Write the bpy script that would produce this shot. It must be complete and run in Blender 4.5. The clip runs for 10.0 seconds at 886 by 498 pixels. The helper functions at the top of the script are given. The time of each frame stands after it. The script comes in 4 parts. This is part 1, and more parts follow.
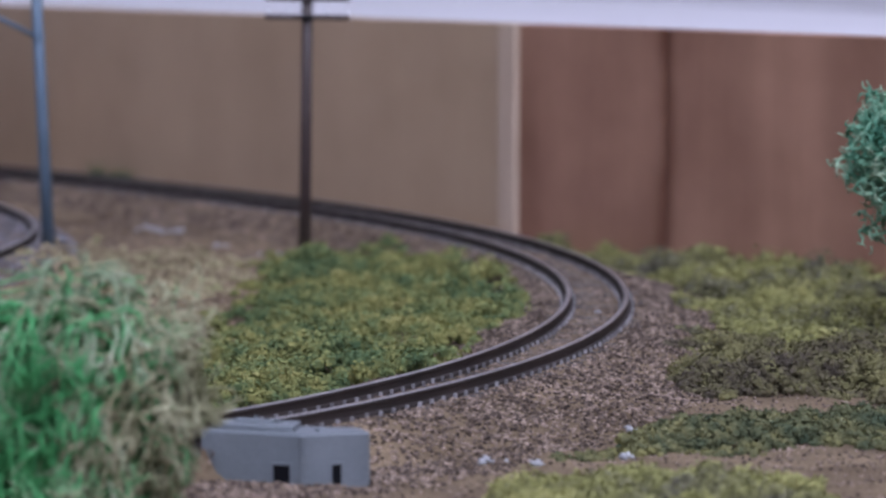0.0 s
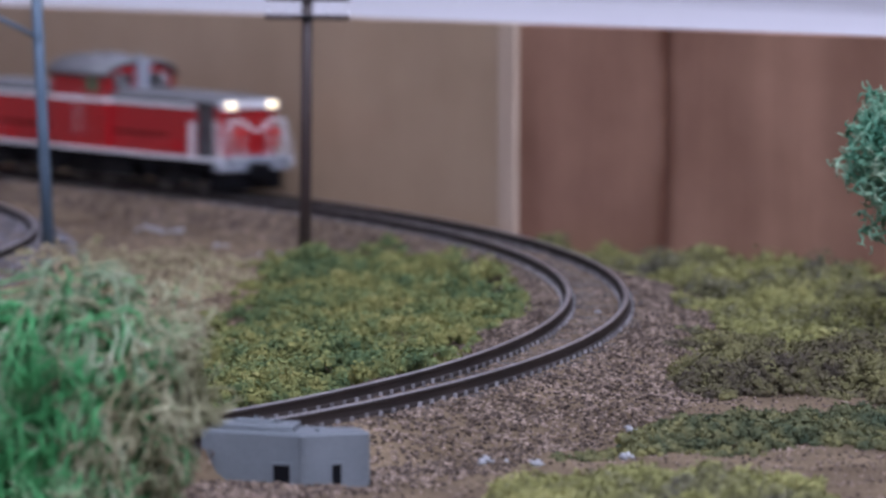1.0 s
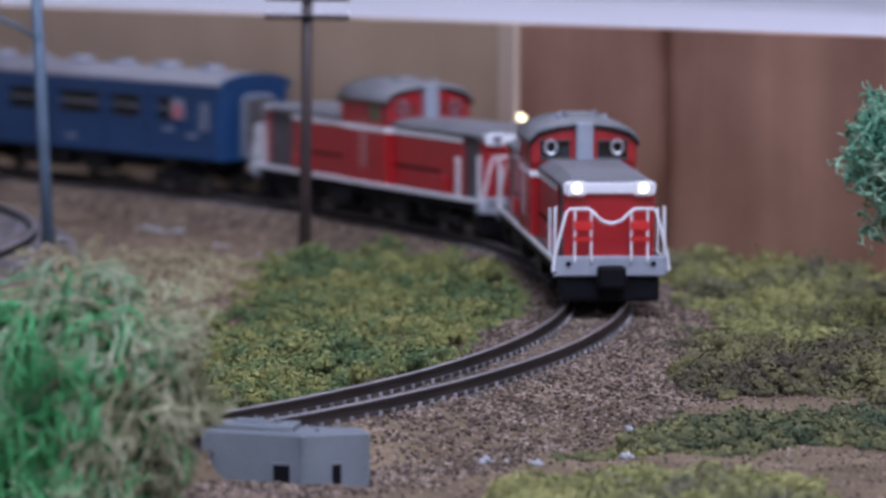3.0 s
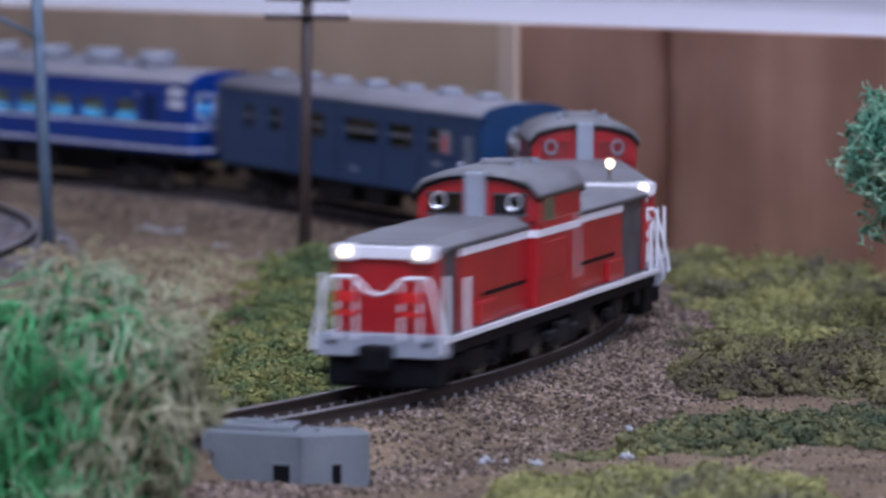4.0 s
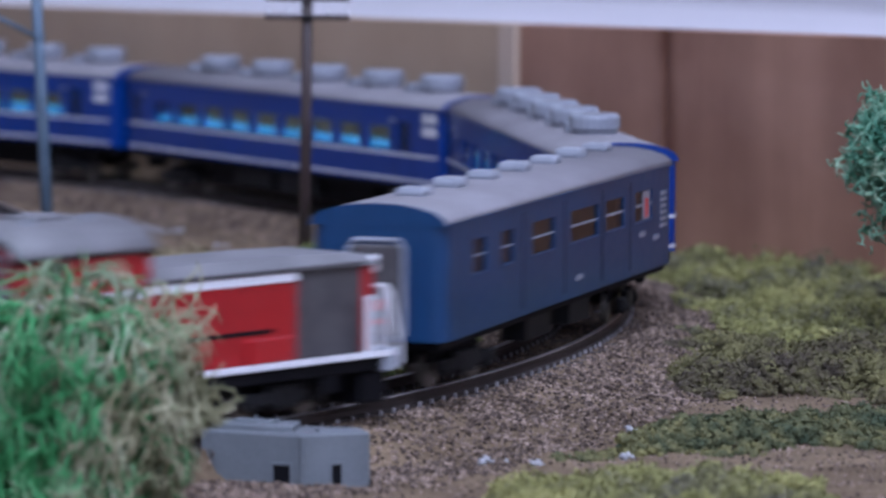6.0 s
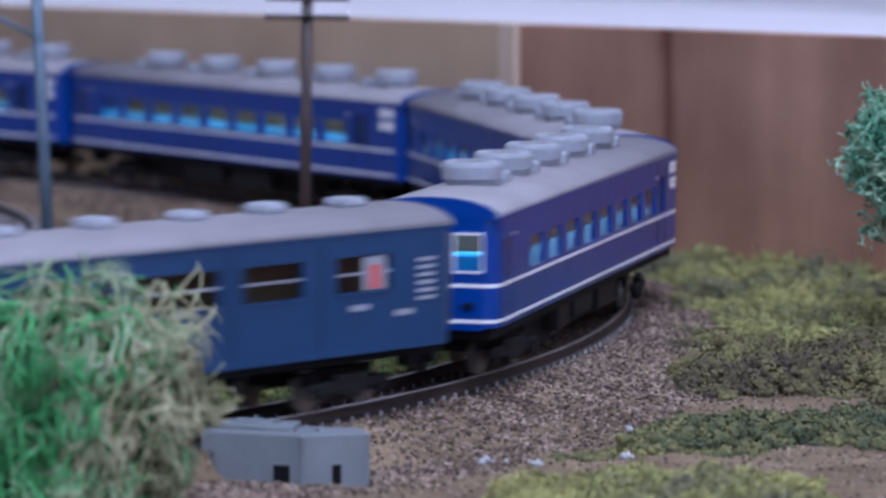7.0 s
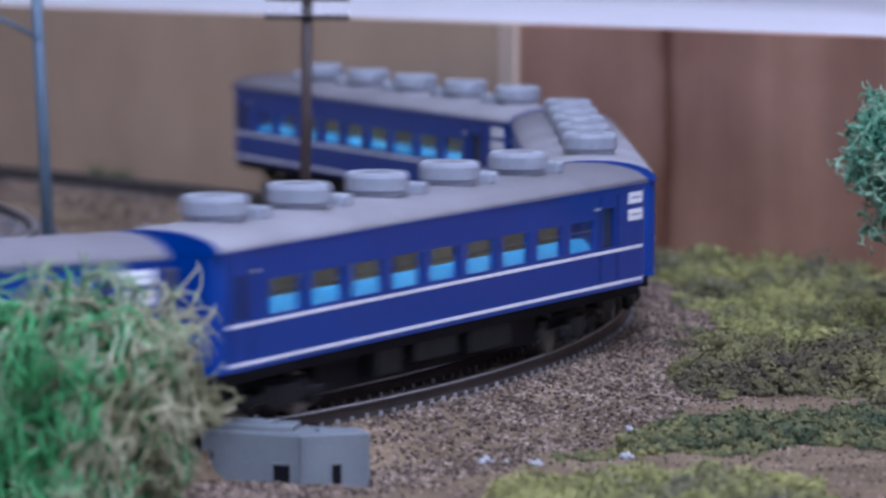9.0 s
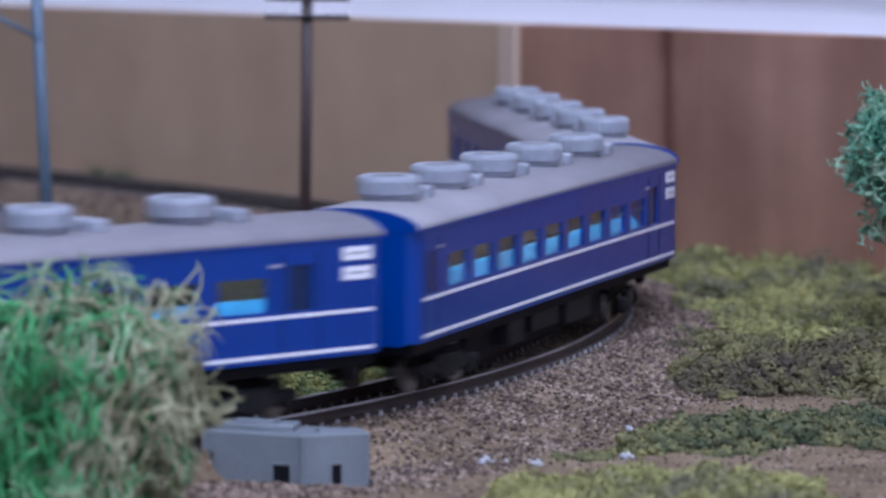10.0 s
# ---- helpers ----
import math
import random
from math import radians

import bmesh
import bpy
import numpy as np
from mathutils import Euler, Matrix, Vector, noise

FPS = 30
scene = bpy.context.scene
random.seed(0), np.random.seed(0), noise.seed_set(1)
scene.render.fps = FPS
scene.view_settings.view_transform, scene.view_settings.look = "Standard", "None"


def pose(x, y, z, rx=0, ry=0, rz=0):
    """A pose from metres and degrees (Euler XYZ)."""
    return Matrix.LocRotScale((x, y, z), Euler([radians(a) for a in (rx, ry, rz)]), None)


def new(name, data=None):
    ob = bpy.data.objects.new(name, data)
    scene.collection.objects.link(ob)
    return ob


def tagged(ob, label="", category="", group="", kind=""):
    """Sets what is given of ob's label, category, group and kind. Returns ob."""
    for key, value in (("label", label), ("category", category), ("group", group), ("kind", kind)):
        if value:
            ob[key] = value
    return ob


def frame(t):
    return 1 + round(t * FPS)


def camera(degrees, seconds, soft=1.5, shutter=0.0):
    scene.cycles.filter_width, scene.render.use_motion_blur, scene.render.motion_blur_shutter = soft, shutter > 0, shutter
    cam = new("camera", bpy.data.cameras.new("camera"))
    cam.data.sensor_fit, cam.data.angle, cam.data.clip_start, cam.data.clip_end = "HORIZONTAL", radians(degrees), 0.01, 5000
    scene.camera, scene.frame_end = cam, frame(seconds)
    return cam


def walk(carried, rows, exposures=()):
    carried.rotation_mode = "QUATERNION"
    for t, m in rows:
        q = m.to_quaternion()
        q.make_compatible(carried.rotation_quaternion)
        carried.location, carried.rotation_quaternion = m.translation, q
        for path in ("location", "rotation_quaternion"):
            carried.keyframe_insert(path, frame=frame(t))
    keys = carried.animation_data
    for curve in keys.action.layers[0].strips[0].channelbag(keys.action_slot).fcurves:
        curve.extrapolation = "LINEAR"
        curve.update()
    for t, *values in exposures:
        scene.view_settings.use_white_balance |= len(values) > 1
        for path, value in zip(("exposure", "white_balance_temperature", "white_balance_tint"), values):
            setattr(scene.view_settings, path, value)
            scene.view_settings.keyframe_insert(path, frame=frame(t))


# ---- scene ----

# ---------- camera ----------
EYE_Z = 0.0740
cam = camera(11.546, 10.0, soft=2.5, shutter=0.8)
eye_pose = pose(0, 0, EYE_Z, 90 - 5.141, 0, 0) @ pose(0, 0, 0, 0, 0, 0.193)
walk(cam, [(0.0, eye_pose), (10.0, eye_pose)], [(0.0, -0.02, 6500, 10), (2.0, -0.02, 6400, 10), (3.9, -0.10, 6250, 10), (5.6, -0.12, 6000, 10), (7.0, 0.10, 5950, 9), (10.0, 0.10, 5950, 9)])
cam.data.dof.use_dof = True
cam.data.dof.focus_distance = 0.640
cam.data.dof.aperture_fstop = 42.0

# ---------- the line of the track: heading and curvature along its length, rail tops at z = 0 ----------
STEP = 0.0025
BEND_S = [-0.80, -0.30, 0.0, 0.125, 0.25, 0.375, 0.5, 0.625, 2.2]
BEND_K = [3.40, 3.40, 3.677, 3.242, 3.053, 2.92, 0.90, -0.05, 0.0]


def lay_line():
    """Points of the centre line from s = -0.8 to 2.2 m, fixed at s = 0."""
    s = np.arange(-0.8, 2.2 + STEP / 2, STEP)
    k = np.interp(s, BEND_S, BEND_K)
    turn = np.concatenate([[0], np.cumsum((k[1:] + k[:-1]) / 2 * STEP)])
    zero = int(round(0.8 / STEP))
    turn = turn - turn[zero] + 0.8027
    dx, dy = np.cos(turn), np.sin(turn)
    x = np.concatenate([[0], np.cumsum((dx[1:] + dx[:-1]) / 2 * STEP)])
    y = np.concatenate([[0], np.cumsum((dy[1:] + dy[:-1]) / 2 * STEP)])
    return s, x - x[zero] - 0.0557, y - y[zero] + 0.5392, turn


LINE_S, LINE_X, LINE_Y, LINE_A = lay_line()


def on_line(s, side=0.0):
    """A point of the line, side metres towards the outside of the bend, and the heading there."""
    a = float(np.interp(s, LINE_S, LINE_A))
    return (float(np.interp(s, LINE_S, LINE_X)) + side * math.sin(a),
            float(np.interp(s, LINE_S, LINE_Y)) - side * math.cos(a), a)


# ---------- room light: a diffused ceiling panel and an added fill lamp in a closed white room ---
WALL_X, WALL_Y = 0.0141, 0.899          # a point of the wooden backboard
ROOM_TURN = math.degrees(math.atan2(-0.835, 0.55))
room_frame = pose(WALL_X, WALL_Y, 0, 0, 0, ROOM_TURN)   # x along the backboard, y away behind it
world = bpy.data.worlds.new("room_air")
scene.world = world
world.use_nodes = True
world.node_tree.nodes["Background"].inputs["Color"].default_value = (0.80, 0.84, 1.0, 1)
world.node_tree.nodes["Background"].inputs["Strength"].default_value = 0.05


def overhead_lamp(x, y, power, size_x, size_y, tint):
    data = bpy.data.lights.new("overhead_lamp", "AREA")
    data.shape, data.size, data.size_y, data.energy, data.color = "RECTANGLE", size_x, size_y, power, tint
    lamp = new("overhead_lamp", data)
    lamp.matrix_basis = room_frame @ pose(x, y, 1.52)
    return lamp


overhead_lamp(1.20, -0.72, 38.0, 1.2, 0.5, (0.72, 0.775, 1.0))
# Unseen fill lamp, added to brighten the backboard and wall.
overhead_lamp(0.35, -0.50, 5.0, 1.2, 0.5, (0.74, 0.81, 1.0))


# ---------- materials ----------
def make_mat(name, dark, light, size=0.004, rough=0.6, metal=0.0, relief=0.0, grain=0.0006, spread=0.5,
             island=0.0, piece=0.0, stretch=(1, 1, 1), coat=0.0, spec=0.5, skew=1.0):
    """Two tones by a coarse and a fine noise (sizes in metres), with a bump and shifts by island or by object."""
    m = bpy.data.materials.new(name)
    m.use_nodes = True
    t, n = m.node_tree, m.node_tree.nodes
    b = n["Principled BSDF"]
    b.inputs["Metallic"].default_value = metal
    b.inputs["Coat Weight"].default_value = coat
    b.inputs["Coat Roughness"].default_value = 0.12
    b.inputs["Specular IOR Level"].default_value = spec
    co = n.new("ShaderNodeTexCoord")
    mp = n.new("ShaderNodeMapping")
    mp.inputs["Scale"].default_value = stretch
    t.links.new(co.outputs["Object"], mp.inputs["Vector"])
    big, fine = n.new("ShaderNodeTexNoise"), n.new("ShaderNodeTexNoise")
    for tex, scale in ((big, 1 / size), (fine, 1 / grain)):
        tex.inputs["Scale"].default_value = scale
        tex.inputs["Detail"].default_value = 4.0
        t.links.new(mp.outputs["Vector"], tex.inputs["Vector"])
    mixed = n.new("ShaderNodeMath")
    mixed.operation = "MULTIPLY_ADD"
    t.links.new(fine.outputs["Fac"], mixed.inputs[0])
    mixed.inputs[1].default_value = 0.45
    t.links.new(big.outputs["Fac"], mixed.inputs[2])
    last = mixed.outputs[0]
    if island or piece:
        shift = n.new("ShaderNodeMath")
        shift.operation = "MULTIPLY_ADD"
        src = n.new("ShaderNodeNewGeometry").outputs["Random Per Island"] if island else n.new("ShaderNodeObjectInfo").outputs["Random"]
        t.links.new(src, shift.inputs[0])
        shift.inputs[1].default_value = island or piece
        t.links.new(last, shift.inputs[2])
        last = shift.outputs[0]
    extra = (island or piece) / 2
    ramp = n.new("ShaderNodeMapRange")
    ramp.inputs["From Min"].default_value = 0.72 + extra - spread / 2
    ramp.inputs["From Max"].default_value = 0.72 + extra + spread / 2
    t.links.new(last, ramp.inputs["Value"])
    value = ramp.outputs["Result"]
    if skew != 1.0:
        bend = n.new("ShaderNodeMath")
        bend.operation = "POWER"
        t.links.new(value, bend.inputs[0])
        bend.inputs[1].default_value = skew
        value = bend.outputs[0]
    tone = n.new("ShaderNodeMix")
    tone.data_type = "RGBA"
    tone.inputs[6].default_value, tone.inputs[7].default_value = (*dark, 1), (*light, 1)
    t.links.new(value, tone.inputs[0])
    t.links.new(tone.outputs[2], b.inputs["Base Color"])
    gloss = n.new("ShaderNodeMapRange")
    gloss.inputs["To Min"].default_value, gloss.inputs["To Max"].default_value = max(rough - 0.08, 0.03), min(rough + 0.08, 1)
    t.links.new(fine.outputs["Fac"], gloss.inputs["Value"])
    t.links.new(gloss.outputs["Result"], b.inputs["Roughness"])
    if relief:
        bump = n.new("ShaderNodeBump")
        bump.inputs["Distance"].default_value = relief
        bump.inputs["Strength"].default_value = 0.8
        t.links.new(fine.outputs["Fac"], bump.inputs["Height"])
        t.links.new(bump.outputs["Normal"], b.inputs["Normal"])
    return m


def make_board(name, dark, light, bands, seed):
    """Plywood veneer with fine grain and upright bands of (place along the board, half width, lighter or darker):
    figure and painted light and shade.
    """
    m = bpy.data.materials.new(name)
    m.use_nodes = True
    t, n = m.node_tree, m.node_tree.nodes
    b = n["Principled BSDF"]
    b.inputs["Roughness"].default_value = 0.5

    def calc(op, a, c, d=None):
        node = n.new("ShaderNodeMath")
        node.operation = op
        for k, v in enumerate((a, c, d)):
            if v is None:
                continue
            if isinstance(v, (int, float)):
                node.inputs[k].default_value = v
            else:
                t.links.new(v, node.inputs[k])
        return node.outputs[0]

    def cloud(scale, stretch):
        mp, tex = n.new("ShaderNodeMapping"), n.new("ShaderNodeTexNoise")
        mp.inputs["Scale"].default_value = stretch
        mp.inputs["Location"].default_value = (seed, seed * 0.7, 0)
        tex.inputs["Scale"].default_value, tex.inputs["Detail"].default_value = scale, 4.0
        t.links.new(co.outputs["Object"], mp.inputs["Vector"])
        t.links.new(mp.outputs["Vector"], tex.inputs["Vector"])
        return tex.outputs["Fac"]

    co, sep = n.new("ShaderNodeTexCoord"), n.new("ShaderNodeSeparateXYZ")
    t.links.new(co.outputs["Object"], sep.inputs[0])
    x = calc("MULTIPLY_ADD", cloud(28, (1, 1, 1)), 0.012, calc("SUBTRACT", sep.outputs["X"], 0.006))
    value = calc("MULTIPLY_ADD", cloud(70, (1, 1, 0.35)), 0.30, calc("MULTIPLY_ADD", cloud(520, (1, 1, 0.06)), 0.12, calc("MULTIPLY_ADD", cloud(44, (1, 1, 1.2)), 0.62, -0.02)))
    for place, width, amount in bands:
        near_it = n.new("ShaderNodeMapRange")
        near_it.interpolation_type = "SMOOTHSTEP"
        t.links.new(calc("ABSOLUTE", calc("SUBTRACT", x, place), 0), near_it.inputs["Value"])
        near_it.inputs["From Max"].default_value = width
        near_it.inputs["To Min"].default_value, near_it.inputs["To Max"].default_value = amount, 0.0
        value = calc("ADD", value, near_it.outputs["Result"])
    tone = n.new("ShaderNodeMix")
    tone.data_type = "RGBA"
    tone.inputs[6].default_value, tone.inputs[7].default_value = (*dark, 1), (*light, 1)
    t.links.new(value, tone.inputs[0])
    t.links.new(tone.outputs[2], b.inputs["Base Color"])
    return m


def make_glow(name, tint, strength):
    m = bpy.data.materials.new(name)
    m.use_nodes = True
    b = m.node_tree.nodes["Principled BSDF"]
    b.inputs["Base Color"].default_value = (*tint, 1)
    b.inputs["Emission Color"].default_value = (*tint, 1)
    b.inputs["Emission Strength"].default_value = strength
    return m


def make_pane(name, tint, gloss=0.12):
    m = bpy.data.materials.new(name)
    m.use_nodes = True
    t, n = m.node_tree, m.node_tree.nodes
    clear, shine, mix = n.new("ShaderNodeBsdfTransparent"), n.new("ShaderNodeBsdfGlossy"), n.new("ShaderNodeMixShader")
    clear.inputs["Color"].default_value = (*tint, 1)
    shine.inputs["Roughness"].default_value = 0.05
    edge, steep, total = n.new("ShaderNodeLayerWeight"), n.new("ShaderNodeMath"), n.new("ShaderNodeMath")
    edge.inputs["Blend"].default_value = 0.5
    steep.operation, total.operation = "POWER", "MULTIPLY_ADD"
    steep.inputs[1].default_value = 5.0
    total.inputs[1].default_value, total.inputs[2].default_value = 0.9, gloss * 0.5
    total.use_clamp = True
    t.links.new(edge.outputs["Facing"], steep.inputs[0])
    t.links.new(steep.outputs[0], total.inputs[0])
    t.links.new(total.outputs[0], mix.inputs[0])
    t.links.new(clear.outputs[0], mix.inputs[1])
    t.links.new(shine.outputs[0], mix.inputs[2])
    t.links.new(mix.outputs[0], n["Material Output"].inputs["Surface"])
    return m


def make_foliage(name, tones, patch=0.014, rough=0.9, clump=0.0032):
    """Foam or lichen: tone by wide patches, by clump and by flake."""
    m = bpy.data.materials.new(name)
    m.use_nodes = True
    t, n = m.node_tree, m.node_tree.nodes
    b = n["Principled BSDF"]
    b.inputs["Roughness"].default_value = rough
    b.inputs["Specular IOR Level"].default_value = 0.15
    co, tex, geo = n.new("ShaderNodeTexCoord"), n.new("ShaderNodeTexNoise"), n.new("ShaderNodeNewGeometry")
    tex.inputs["Scale"].default_value = 1 / patch
    tex.inputs["Detail"].default_value = 3.0
    t.links.new(co.outputs["Object"], tex.inputs["Vector"])
    add = n.new("ShaderNodeMath")
    add.operation = "MULTIPLY_ADD"
    t.links.new(geo.outputs["Random Per Island"], add.inputs[0])
    add.inputs[1].default_value = 0.06
    tuft, both = n.new("ShaderNodeTexNoise"), n.new("ShaderNodeMix")
    tuft.inputs["Scale"].default_value, tuft.inputs["Detail"].default_value = 1 / clump, 1.0
    t.links.new(co.outputs["Object"], tuft.inputs["Vector"])
    both.inputs[0].default_value = 0.42
    t.links.new(tex.outputs["Fac"], both.inputs[2])
    t.links.new(tuft.outputs["Fac"], both.inputs[3])
    t.links.new(both.outputs[0], add.inputs[2])
    ramp = n.new("ShaderNodeValToRGB")
    while len(ramp.color_ramp.elements) < len(tones):
        ramp.color_ramp.elements.new(0.5)
    for i, (e, c) in enumerate(zip(ramp.color_ramp.elements, tones)):
        e.position = 0.40 + 0.28 * i / (len(tones) - 1)
        e.color = (*c, 1)
    t.links.new(add.outputs[0], ramp.inputs[0])
    t.links.new(ramp.outputs[0], b.inputs["Base Color"])
    return m


soil = make_mat("sandy_soil", (0.088, 0.059, 0.037), (0.34, 0.25, 0.163), 0.02, 0.95, relief=0.0009, grain=0.0007, spread=0.62, spec=0.2, skew=1.2)
gravel_mat = make_mat("brown_gravel", (0.042, 0.026, 0.019), (0.44, 0.33, 0.265), 0.006, 0.85, grain=0.0008, spread=1.15, island=1.1, spec=0.4, skew=1.9)
grey_gravel = make_mat("grey_gravel", (0.05, 0.045, 0.05), (0.34, 0.32, 0.36), 0.006, 0.9, grain=0.0008, spread=0.8, island=0.7, spec=0.25)
sleeper_mat = make_mat("weathered_sleeper", (0.05, 0.04, 0.038), (0.16, 0.135, 0.125), 0.006, 0.8, relief=0.0001, grain=0.0005, piece=0.3)
chair_mat = make_mat("pale_rail_chair", (0.18, 0.17, 0.18), (0.44, 0.42, 0.44), 0.003, 0.6, piece=0.5)
rust = make_mat("rusty_rail_side", (0.016, 0.011, 0.010), (0.040, 0.028, 0.024), 0.01, 0.62, metal=0.2, grain=0.0007)
steel = make_mat("polished_rail_head", (0.36, 0.34, 0.34), (0.60, 0.58, 0.57), 0.02, 0.36, metal=0.9)
wood_tan = make_board("tan_plywood", (0.33, 0.225, 0.145), (0.56, 0.41, 0.285), [(-0.30, 0.05, 0.10), (-0.21, 0.03, -0.08), (-0.13, 0.035, 0.10), (-0.055, 0.03, 0.10)], 6)
wood_pale = make_mat("pale_batten", (0.50, 0.375, 0.285), (0.62, 0.49, 0.385), 0.01, 0.6, grain=0.002, stretch=(1, 1, 0.1))
# Bands at 0.053 and 0.054 paint joint shadow; 0.086 and 0.099, pale reflections.
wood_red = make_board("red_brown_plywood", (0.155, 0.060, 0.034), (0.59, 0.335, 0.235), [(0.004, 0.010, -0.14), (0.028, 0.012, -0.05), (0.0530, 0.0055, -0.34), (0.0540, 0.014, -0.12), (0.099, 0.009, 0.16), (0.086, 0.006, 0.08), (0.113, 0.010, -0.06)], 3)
wood_dark = make_mat("dark_joint", (0.10, 0.040, 0.032), (0.15, 0.068, 0.050), 0.01, 0.6)
plaster = make_mat("white_plaster", (0.82, 0.80, 0.84), (0.88, 0.86, 0.90), 0.2, 0.85, grain=0.01)
carpet = make_mat("grey_carpet", (0.16, 0.15, 0.15), (0.26, 0.25, 0.25), 0.05, 0.95, grain=0.003)
table_mat = make_mat("plywood_edge", (0.28, 0.20, 0.13), (0.42, 0.31, 0.2), 0.05, 0.7, stretch=(1, 0.1, 1))
red = make_mat("red_lacquer", (0.35, 0.010, 0.015), (0.44, 0.015, 0.020), 0.02, 0.32, grain=0.002, coat=0.25)
red_plate = make_mat("bright_red_plate", (0.62, 0.02, 0.022), (0.72, 0.035, 0.03), 0.01, 0.35)
white = make_mat("white_paint", (0.80, 0.80, 0.84), (0.90, 0.90, 0.94), 0.01, 0.35)
roof_grey = make_mat("grey_roof_paint", (0.145, 0.145, 0.155), (0.235, 0.235, 0.25), 0.012, 0.5, grain=0.0012)
pale_roof = make_mat("pale_grey_roof", (0.215, 0.205, 0.225), (0.30, 0.29, 0.32), 0.02, 0.6, grain=0.0015)
unit_grey = make_mat("silver_grey_plastic", (0.25, 0.27, 0.325), (0.345, 0.37, 0.43), 0.006, 0.42)
beam_grey = make_mat("blue_grey_paint", (0.26, 0.29, 0.34), (0.36, 0.39, 0.45), 0.006, 0.5)
grille = make_mat("dark_grey_grille", (0.055, 0.05, 0.055), (0.10, 0.095, 0.10), 0.004, 0.6)
black = make_mat("matt_black", (0.004, 0.004, 0.006), (0.009, 0.009, 0.012), 0.006, 0.65, spec=0.12)
bogie_mat = make_mat("dusty_black_plastic", (0.005, 0.005, 0.006), (0.017, 0.018, 0.021), 0.004, 0.6, spec=0.2)
wheel_mat = make_mat("dark_wheel_metal", (0.12, 0.115, 0.11), (0.30, 0.29, 0.28), 0.003, 0.4, metal=0.7)
blue = make_mat("deep_blue_lacquer", (0.0003, 0.035, 0.235), (0.0005, 0.040, 0.26), 0.02, 0.36, grain=0.002, coat=0.45, spec=0.25)
van_blue = make_mat("mid_blue_lacquer", (0.005, 0.040, 0.115), (0.008, 0.050, 0.145), 0.02, 0.40, grain=0.002, spec=0.4, coat=0.25)
seat_blue = make_mat("light_blue_moquette", (0.012, 0.30, 0.66), (0.025, 0.40, 0.80), 0.004, 0.7)
interior = make_mat("brown_interior", (0.022, 0.018, 0.016), (0.045, 0.038, 0.032), 0.006, 0.7)
side_glass = make_mat("green_tinted_cab_window", (0.20, 0.26, 0.15), (0.34, 0.40, 0.26), 0.004, 0.25)
tan_backing = make_mat("tan_backing", (0.05, 0.043, 0.027), (0.12, 0.102, 0.064), 0.012, 0.6)
silver = make_mat("bright_silver", (0.60, 0.61, 0.65), (0.75, 0.76, 0.80), 0.005, 0.3, metal=0.6)
dark_blue_pane = make_mat("blue_black_glass", (0.004, 0.016, 0.06), (0.008, 0.03, 0.10), 0.01, 0.15)
pane_mat = make_pane("clear_pane", (0.72, 0.76, 0.76), 0.10)
dark_pane = make_pane("smoked_pane", (0.25, 0.26, 0.30), 0.16)
lamp_glow = make_glow("warm_headlight", (1.0, 0.82, 0.52), 3.6)
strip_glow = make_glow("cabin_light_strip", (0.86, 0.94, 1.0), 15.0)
pole_mat = make_mat("dark_brown_pole", (0.040, 0.026, 0.026), (0.085, 0.058, 0.056), 0.006, 0.45, grain=0.0009, stretch=(1, 1, 0.2))
mast_mat = make_mat("blue_grey_steel", (0.085, 0.135, 0.195), (0.14, 0.20, 0.27), 0.006, 0.42, metal=0.2)
porcelain = make_mat("white_porcelain", (0.80, 0.80, 0.84), (0.88, 0.88, 0.92), 0.003, 0.2)
box_mat = make_mat("grey_plastic_box", (0.135, 0.155, 0.175), (0.19, 0.212, 0.235), 0.008, 0.5, relief=0.00004, grain=0.0005)
scrap_mat = make_mat("white_crumb", (0.26, 0.26, 0.28), (0.56, 0.56, 0.58), 0.002, 0.8, island=0.3)
twig = make_mat("dark_twig", (0.03, 0.03, 0.032), (0.08, 0.075, 0.075), 0.003, 0.7)
grass_mat = make_foliage("mixed_green_foam", [(0.093, 0.148, 0.072), (0.151, 0.200, 0.086), (0.226, 0.246, 0.095), (0.296, 0.292, 0.104), (0.360, 0.336, 0.133)], 0.015)
olive_mat = make_foliage("olive_foam", [(0.148, 0.137, 0.103), (0.217, 0.206, 0.114), (0.288, 0.283, 0.118), (0.347, 0.341, 0.131), (0.427, 0.396, 0.163)], 0.024)
strip_mat = make_foliage("dark_green_foam", [(0.067, 0.095, 0.059), (0.113, 0.127, 0.069), (0.178, 0.175, 0.086), (0.265, 0.251, 0.106)], 0.012)
brown_olive = make_foliage("brown_olive_foam", [(0.102, 0.085, 0.066), (0.140, 0.120, 0.075), (0.174, 0.159, 0.082), (0.213, 0.199, 0.091), (0.265, 0.244, 0.114)], 0.02)
dry_mat = make_foliage("dry_straw_foam", [(0.248, 0.194, 0.124), (0.373, 0.302, 0.194), (0.513, 0.435, 0.279), (0.420, 0.420, 0.217)], 0.012)
lichen_green = make_foliage("green_lichen", [(0.038, 0.180, 0.059), (0.069, 0.297, 0.106), (0.127, 0.382, 0.160), (0.255, 0.425, 0.223)], 0.008)
lichen_tan = make_foliage("tan_lichen", [(0.193, 0.193, 0.107), (0.318, 0.312, 0.193), (0.442, 0.425, 0.283), (0.306, 0.374, 0.216)], 0.008)
lichen_mixed = make_foliage("grey_green_lichen", [(0.130, 0.195, 0.111), (0.221, 0.305, 0.182), (0.351, 0.429, 0.286), (0.429, 0.468, 0.325)], 0.007)
